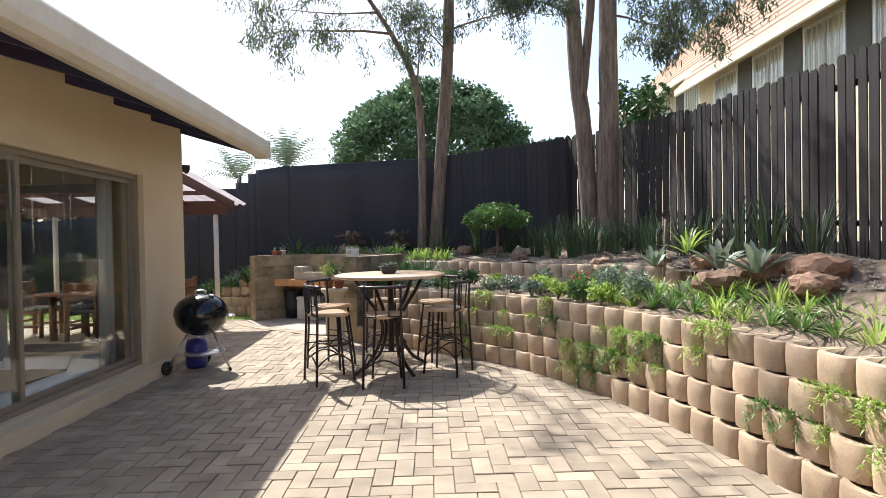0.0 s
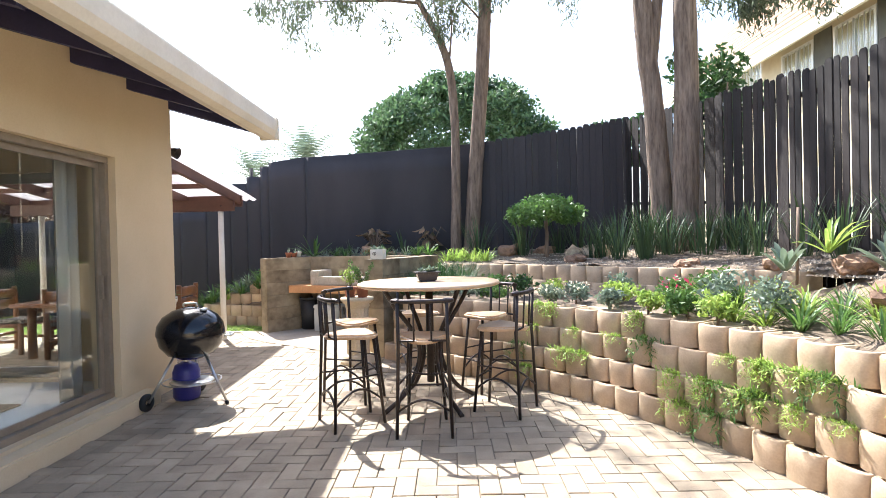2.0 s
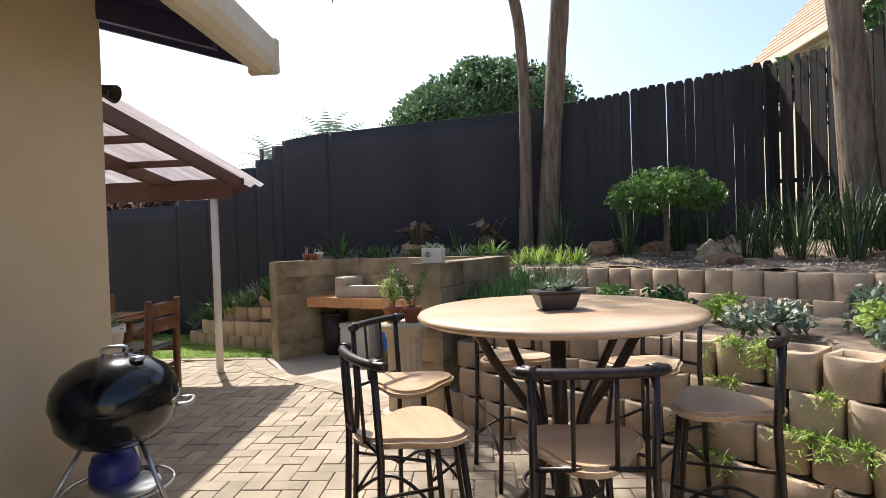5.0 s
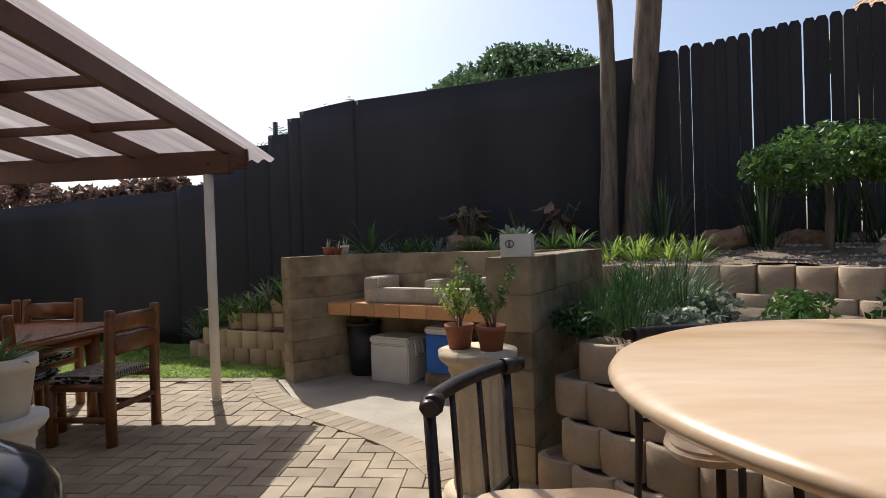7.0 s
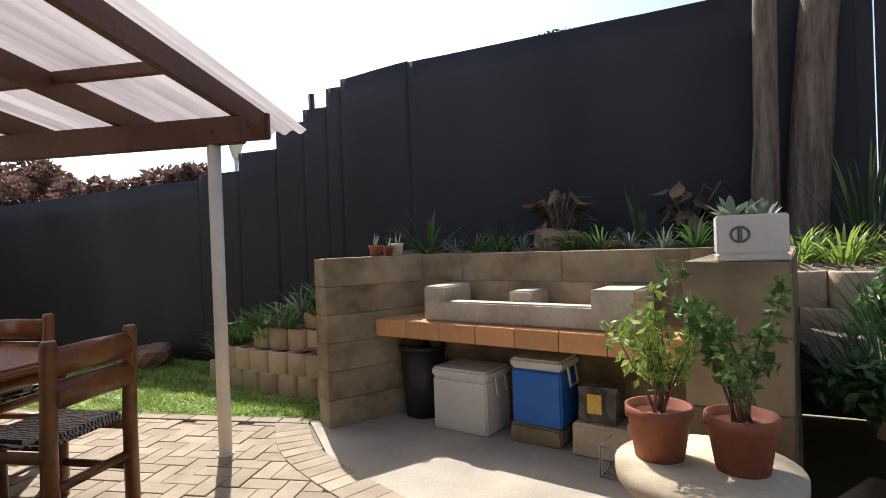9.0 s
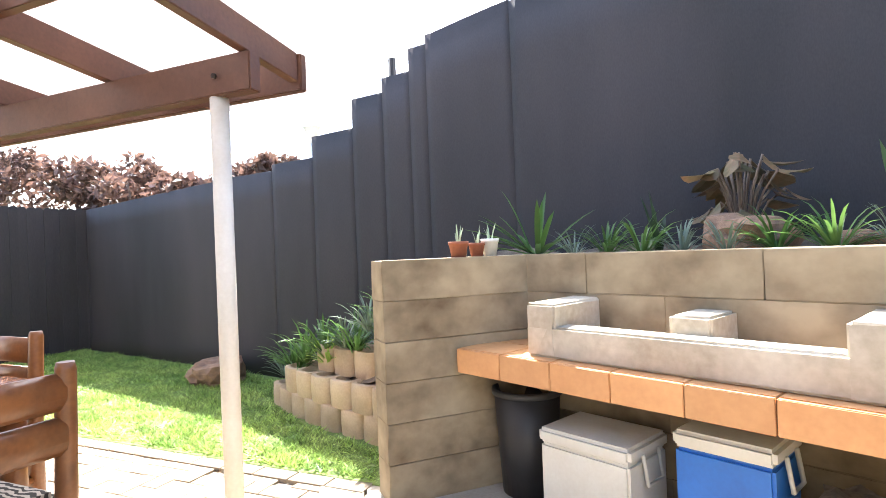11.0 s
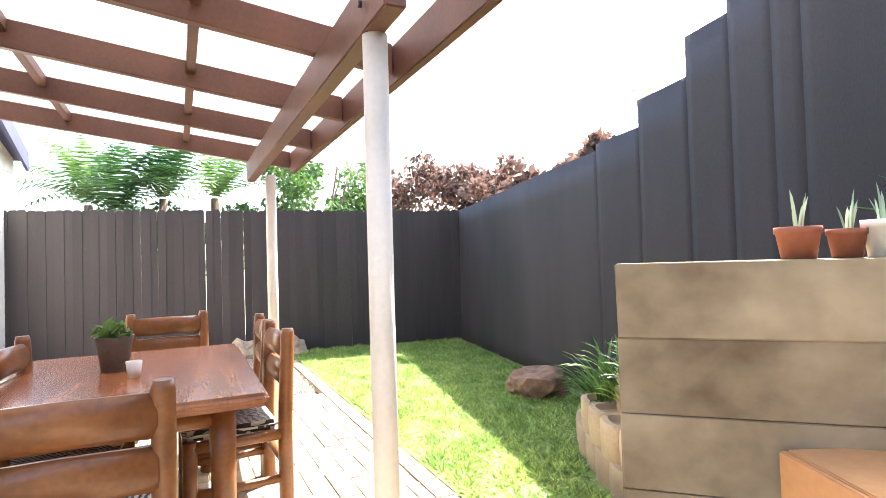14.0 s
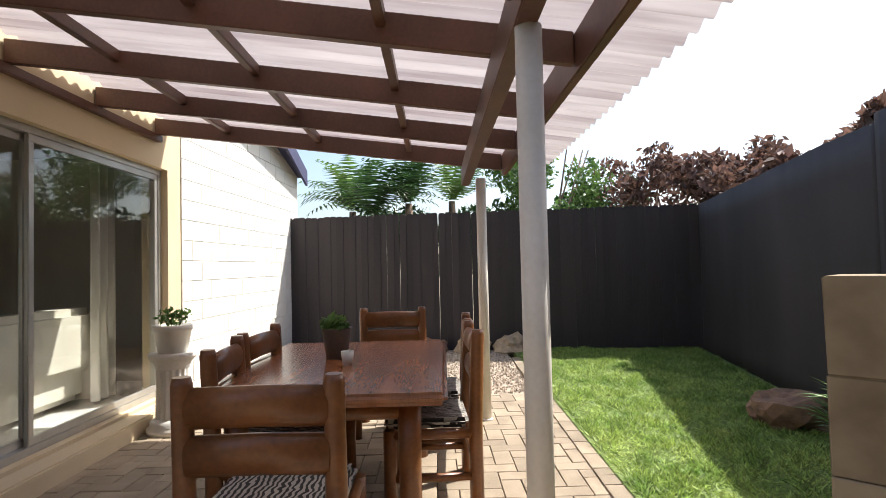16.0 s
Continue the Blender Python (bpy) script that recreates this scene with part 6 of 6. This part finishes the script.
for k, (x, y, z, rx, rz, m) in enumerate(((-12.6, 13.6, 2.6, 1.1, 0.9, LEAF_RED), (-11.4, 14.4, 2.4, 1.1, 0.9, LEAF_RED), (-10.2, 14.2, 2.3, 0.9, 0.7, LEAF_RED), (-8.8, 13.9, 2.0, 0.8, 0.7, LEAF_RED), (-7.3, 13.5, 2.1, 0.7, 0.5, LEAF_RED), (-6.2, 13.2, 2.1, 0.55, 0.5, LEAF_RED), (-12.9, 11.9, 3.0, 1.3, 1.35, LEAF_MID), (-13.6, 12.6, 2.4, 1.0, 0.9, LEAF_DARK), (-13.4, 10.6, 2.0, 1.0, 0.9, LEAF_DARK), (-14.2, 8.5, 1.9, 1.5, 0.8, LEAF_DARK), (3.9, 9.9, 3.4, 0.7, 1.0, LEAF_DARK), (2.6, 11.0, 3.2, 0.6, 0.4, LEAF_DARK))):
    shrub_tree(x, y, z, rx, rz, 5600 if rx > 1.25 else 2600, 0.15 if m is LEAF_RED else 0.12, m, "copper leaved shrub showing above the fence" if m is LEAF_RED else "green shrub showing above the fence", 40 + k)


def neighbour(name, x0, x1, y0, y1, eave, rise, windows, label):
    """A house: wall, tiled slope facing the garden, eave, windows with panes."""
    h = thing(name, label, "house", pose(x0, y0, -0.06))
    w, d = x1 - x0, y1 - y0
    bm = B()
    box(bm, 0, w, 0, d, 0, eave)
    part("wall", bm, NB_WALL, h)
    bm = B()
    for y in (0.0, d):
        vs = [bm.verts.new(c) for c in ((0, y, eave), (w, y, eave), (w / 2, y, eave + rise))]
        bm.faces.new(vs)
    part("gable", bm, NB_WALL, h)
    for side in (0, 1):
        r = tagged(new("roof_slope", None), "")
        r.parent = h
        n = 16
        for k in range(n):
            t0, t1 = k / n, (k + 1) / n
            bm = B()
            xa, za = -0.5 + (w / 2 + 0.5) * t0, eave - 0.15 + (rise + 0.15) * t0
            xb, zb = -0.5 + (w / 2 + 0.5) * t1, eave - 0.15 + (rise + 0.15) * t1
            if side:
                xa, xb = w - xa, w - xb
            vs = [bm.verts.new(c) for c in ((xa, -0.35, za + 0.05), (xa, d + 0.35, za + 0.05), (xb, d + 0.35, zb + 0.005), (xb, -0.35, zb + 0.005), (xa, -0.35, za), (xa, d + 0.35, za), (xb, d + 0.35, zb - 0.03), (xb, -0.35, zb - 0.03))]
            for f in ((0, 1, 2, 3), (7, 6, 5, 4), (0, 4, 5, 1), (1, 5, 6, 2), (2, 6, 7, 3), (3, 7, 4, 0)):
                bm.faces.new([vs[i] for i in f])
            part("tile_course", bm, ROOF_TILE, r)
    bm = B()
    box(bm, -0.53, -0.46, -0.35, d + 0.35, eave - 0.3, eave - 0.12, bevel=0.01)
    part("fascia", bm, GUTTER, h)
    for yy in windows:
        wn = new("window")
        wn.parent = h
        wn.location = (0, yy - y0, eave - 1.25)
        bm = B()
        for a in ((-0.04, 0.0, -0.55, 0.55, 0, 0.06), (-0.04, 0.0, -0.55, 0.55, 1.0, 1.06), (-0.04, 0.0, -0.55, -0.49, 0.06, 1.0), (-0.04, 0.0, 0.49, 0.55, 0.06, 1.0), (-0.04, 0.0, -0.03, 0.03, 0.06, 1.0)):
            box(bm, *a)
        part("window_frame", bm, LAMP_WHITE, wn)
        bm = B()
        box(bm, -0.02, -0.012, -0.49, 0.49, 0.06, 1.0)
        part("pane", bm, GLASS, wn)
        for k in range(7):
            part("bar", tube(B(), [(-0.05, -0.42 + 0.14 * k, 0.03), (-0.05, -0.42 + 0.14 * k, 1.03)], 0.012, 6), LAMP_WHITE, wn)
    for a in windows[:-1]:
        bm = B()
        box(bm, -0.02, 0.0, a - y0 + 0.62, a - y0 + 1.15, eave - 1.6, eave - 0.12)
        part("wall_panel", bm, NB_DARK, h)
    return h


neighbour("neighbour_house", 7.5, 14.0, 4.5, 14.9, 5.75, 3.9, (8.4, 10.1, 11.8, 13.5), "cream double storey neighbour house with brown tiled roof")
neighbour("neighbour_house", 8.2, 14.0, 15.4, 21.5, 6.5, 3.4, (16.6, 18.6), "further wing of the cream neighbour house with tiled roof")

# ---- pieces of floors and walls ----
# white wall blocks
for c in range(17):
    for k in range(10):
        s0, s1 = max(0.0, 0.4 * k - 0.2 * (c % 2)), min(3.62, 0.4 * (k + 1) - 0.2 * (c % 2))
        if s1 - s0 > 0.05:
            bm = B()
            box(bm, s0 + 0.003, s1 - 0.003, -0.012, 0.004, 0.2 * c - 0.03, 0.2 * c + 0.165, wx, 0.003)
            part("block", bm, WHITE_WALL, white)


def inside(poly, x, y):
    odd = False
    for (xa, ya), (xb, yb) in zip(poly, poly[1:] + poly[:1]):
        if (ya > y) != (yb > y) and x < (xb - xa) * (y - ya) / (yb - ya) + xa:
            odd = not odd
    return odd


PAVED = [(2.75, -3.0), (2.6, 2.0), (2.3, 4.6), (1.8, 5.8), (0.5, 7.5), (-1.2, 8.35), (-1.95, 8.62), (-2.3, 8.92), (-2.62, 9.12), (-2.95, 9.42), (-3.22, 9.72), (-3.62, 10.36), (-7.5, 10.4), (-7.5, 6.9), (-2.95, 6.9), (-2.95, -3.0)]
A = 0.122
paving = tagged(new("paving"), "cream clay pavers laid in herringbone", "paving", kind="structure")
rng = random.Random(12)
shapes = {}
for key, (w, d) in (("a", (2 * A, A)), ("b", (A, 2 * A))):
    bm = B()
    box(bm, -w / 2 + 0.003, w / 2 - 0.003, -d / 2 + 0.003, d / 2 - 0.003, -0.05, 0.0)
    tops = [e for e in bm.edges if all(v.co.z > -0.01 for v in e.verts)]
    bmesh.ops.bevel(bm, geom=tops, offset=0.003, segments=1, affect="EDGES")
    shapes[key] = mesh_of("paver", bm, PAVER)
rv, rf, count = [], [], 0
for i in range(-62, 24):
    for j in range(-26, 86):
        m = (i - j) % 4
        if m == 0:
            key, x, y = "a", (i + 1) * A, (j + 0.5) * A
        elif m == 2:
            key, x, y = "b", (i + 0.5) * A, j * A
        else:
            continue
        if not inside(PAVED, x, y):
            continue
        tz, ry, rx, rz = rng.uniform(-0.003, 0.003), rng.uniform(-0.5, 0.5), rng.uniform(-0.5, 0.5), rng.uniform(-0.6, 0.6)
        mm = pose(x, y, tz, rx, ry, rz)
        if -1.2 < x < 1.3 and 2.4 < y < 5.3 and count < 300:
            ob = new("paver", shapes[key])
            ob.parent = paving
            ob.matrix_basis = mm
            count += 1
        else:
            n0 = len(rv)
            me = shapes[key]
            rv += [tuple(mm @ v.co) for v in me.vertices]
            rf += [tuple(n0 + q for q in p.vertices) for p in me.polygons]
rest = raw("pavers_beyond", rv, rf, PAVER, paving)
tagged(rest, kind="stuff")
# soldier course along the slab's curve
edge = tagged(new("paver_border"), "row of pavers edging the concrete slab", "paving", kind="structure")
curve = smooth_line([(-3.56, 10.34), (-3.3, 9.9), (-2.95, 9.55), (-2.45, 9.17), (-2.05, 8.88), (-1.75, 8.58), (-1.5, 8.2)], 10)
for p, d in line(curve, 0.118):
    ob = new("paver", shapes["a"])
    ob.parent = edge
    ob.matrix_basis = pose(p.x - d.y * -0.06, p.y + d.x * -0.06, 0.0065, 0, 0, math.degrees(math.atan2(d.y, d.x)) + 90)
lawn_edge = tagged(new("lawn_edging"), "row of pavers edging the lawn", "paving", kind="structure")
for p, d in line([(-3.6, 10.36), (-9.35, 10.46)], 0.25):
    ob = new("paver", shapes["a"])
    ob.parent = lawn_edge
    ob.matrix_basis = pose(p.x, p.y, 0.012, 0, 0, math.degrees(math.atan2(d.y, d.x)))

# grass
LAWN_POLY = [(-3.45, 10.44), (-9.3, 10.54), (-10.2, 10.6), (-9.85, 13.1), (-5.2, 12.2), (-5.15, 11.55), (-4.7, 11.25), (-4.2, 11.0), (-3.6, 10.8), (-3.4, 10.7)]
g = np.random.default_rng(5)
n = 130000
X, Y = g.uniform(-10.3, -3.3, n), g.uniform(10.4, 13.2, n)
odd = np.zeros(n, bool)
for (xa, ya), (xb, yb) in zip(LAWN_POLY, LAWN_POLY[1:] + LAWN_POLY[:1]):
    if ya != yb:
        odd ^= ((ya > Y) != (yb > Y)) & (X < (xb - xa) * (Y - ya) / (yb - ya) + xa)
X, Y = X[odd], Y[odd]
n = len(X)
az, hh = g.uniform(0, math.tau, n), g.uniform(0.02, 0.055, n) * (1 + 0.45 * np.sin(X * 9.1 + 2.3 * np.sin(Y * 7.7)) * np.sin(Y * 11.3 + X * 3.1))
lean_x, lean_y = g.normal(0, 0.04, n), g.normal(0, 0.04, n)
wd = g.uniform(0.005, 0.011, n)
V3 = np.stack([np.stack([X - wd * np.cos(az), Y - wd * np.sin(az), np.full(n, 0.008)], 1), np.stack([X + wd * np.cos(az), Y + wd * np.sin(az), np.full(n, 0.008)], 1), np.stack([X + lean_x, Y + lean_y, hh], 1)], 1).reshape(-1, 3)
grass = raw("grass", V3.tolist(), np.arange(3 * n).reshape(n, 3).tolist(), GRASS)
tagged(grass, "short bright green lawn grass", "grass", kind="stuff")

# gravel and mulch
def scatter(name, n, poly, zf, size, mat, label, seed):
    r = np.random.default_rng(seed)
    xs, ys = [p[0] for p in poly], [p[1] for p in poly]
    v, f = [], []
    base = [(1, 0, 0), (-0.5, 0.87, 0), (-0.5, -0.87, 0), (0, 0, 0.9)]
    while n > 0:
        x, y = r.uniform(min(xs), max(xs)), r.uniform(min(ys), max(ys))
        if not inside(poly, x, y):
            continue
        n -= 1
        s, a = size * r.uniform(0.5, 1.4), r.uniform(0, 6.28)
        k = len(v)
        z = zf(x, y)
        sq = r.uniform(0.5, 1.2)
        for bx, by, bz in base:
            v.append((x + s * (bx * math.cos(a) - by * sq * math.sin(a)), y + s * (bx * math.sin(a) + by * sq * math.cos(a)), z + s * bz))
        f += [(k, k + 1, k + 3), (k + 1, k + 2, k + 3), (k + 2, k, k + 3)]
    return tagged(raw(name, v, f, mat), label, "gravel", kind="stuff")


scatter("gravel_stones", 9000, [(-7.5, 6.95), (-7.5, 10.35), (-9.3, 10.38), (-10.2, 10.4), (-10.7, 7.1)], lambda x, y: -0.005, 0.018, GRAVEL, "loose pale gravel stones", 2)


def bed_height(ob):
    """Height of a lumpy bed at a place, from its nearest corner."""
    co = np.empty(len(ob.data.vertices) * 3)
    ob.data.vertices.foreach_get("co", co)
    co = co.reshape(-1, 3)
    return lambda x, y: float(co[np.argmin((co[:, 0] - x) ** 2 + (co[:, 1] - y) ** 2), 2]) - 0.004


UPPER_Z = bed_height(bpy.data.objects["soil_bed_upper"])
scatter("mulch_chips", 5000, [(-0.6, 9.95), (0.4, 9.4), (1.7, 7.8), (2.6, 6.5), (3.1, 6.5), (3.0, 8.4), (2.2, 10.2), (0.0, 10.9)], UPPER_Z, 0.016, GRAVEL, "loose bark and stone chips on the upper bed", 6)
scatter("bank_chips", 3500, [(2.95, 2.0), (3.4, 2.0), (3.2, 6.4), (2.7, 6.4)], UPPER_Z, 0.018, GRAVEL, "loose stone chips on the bank", 7)
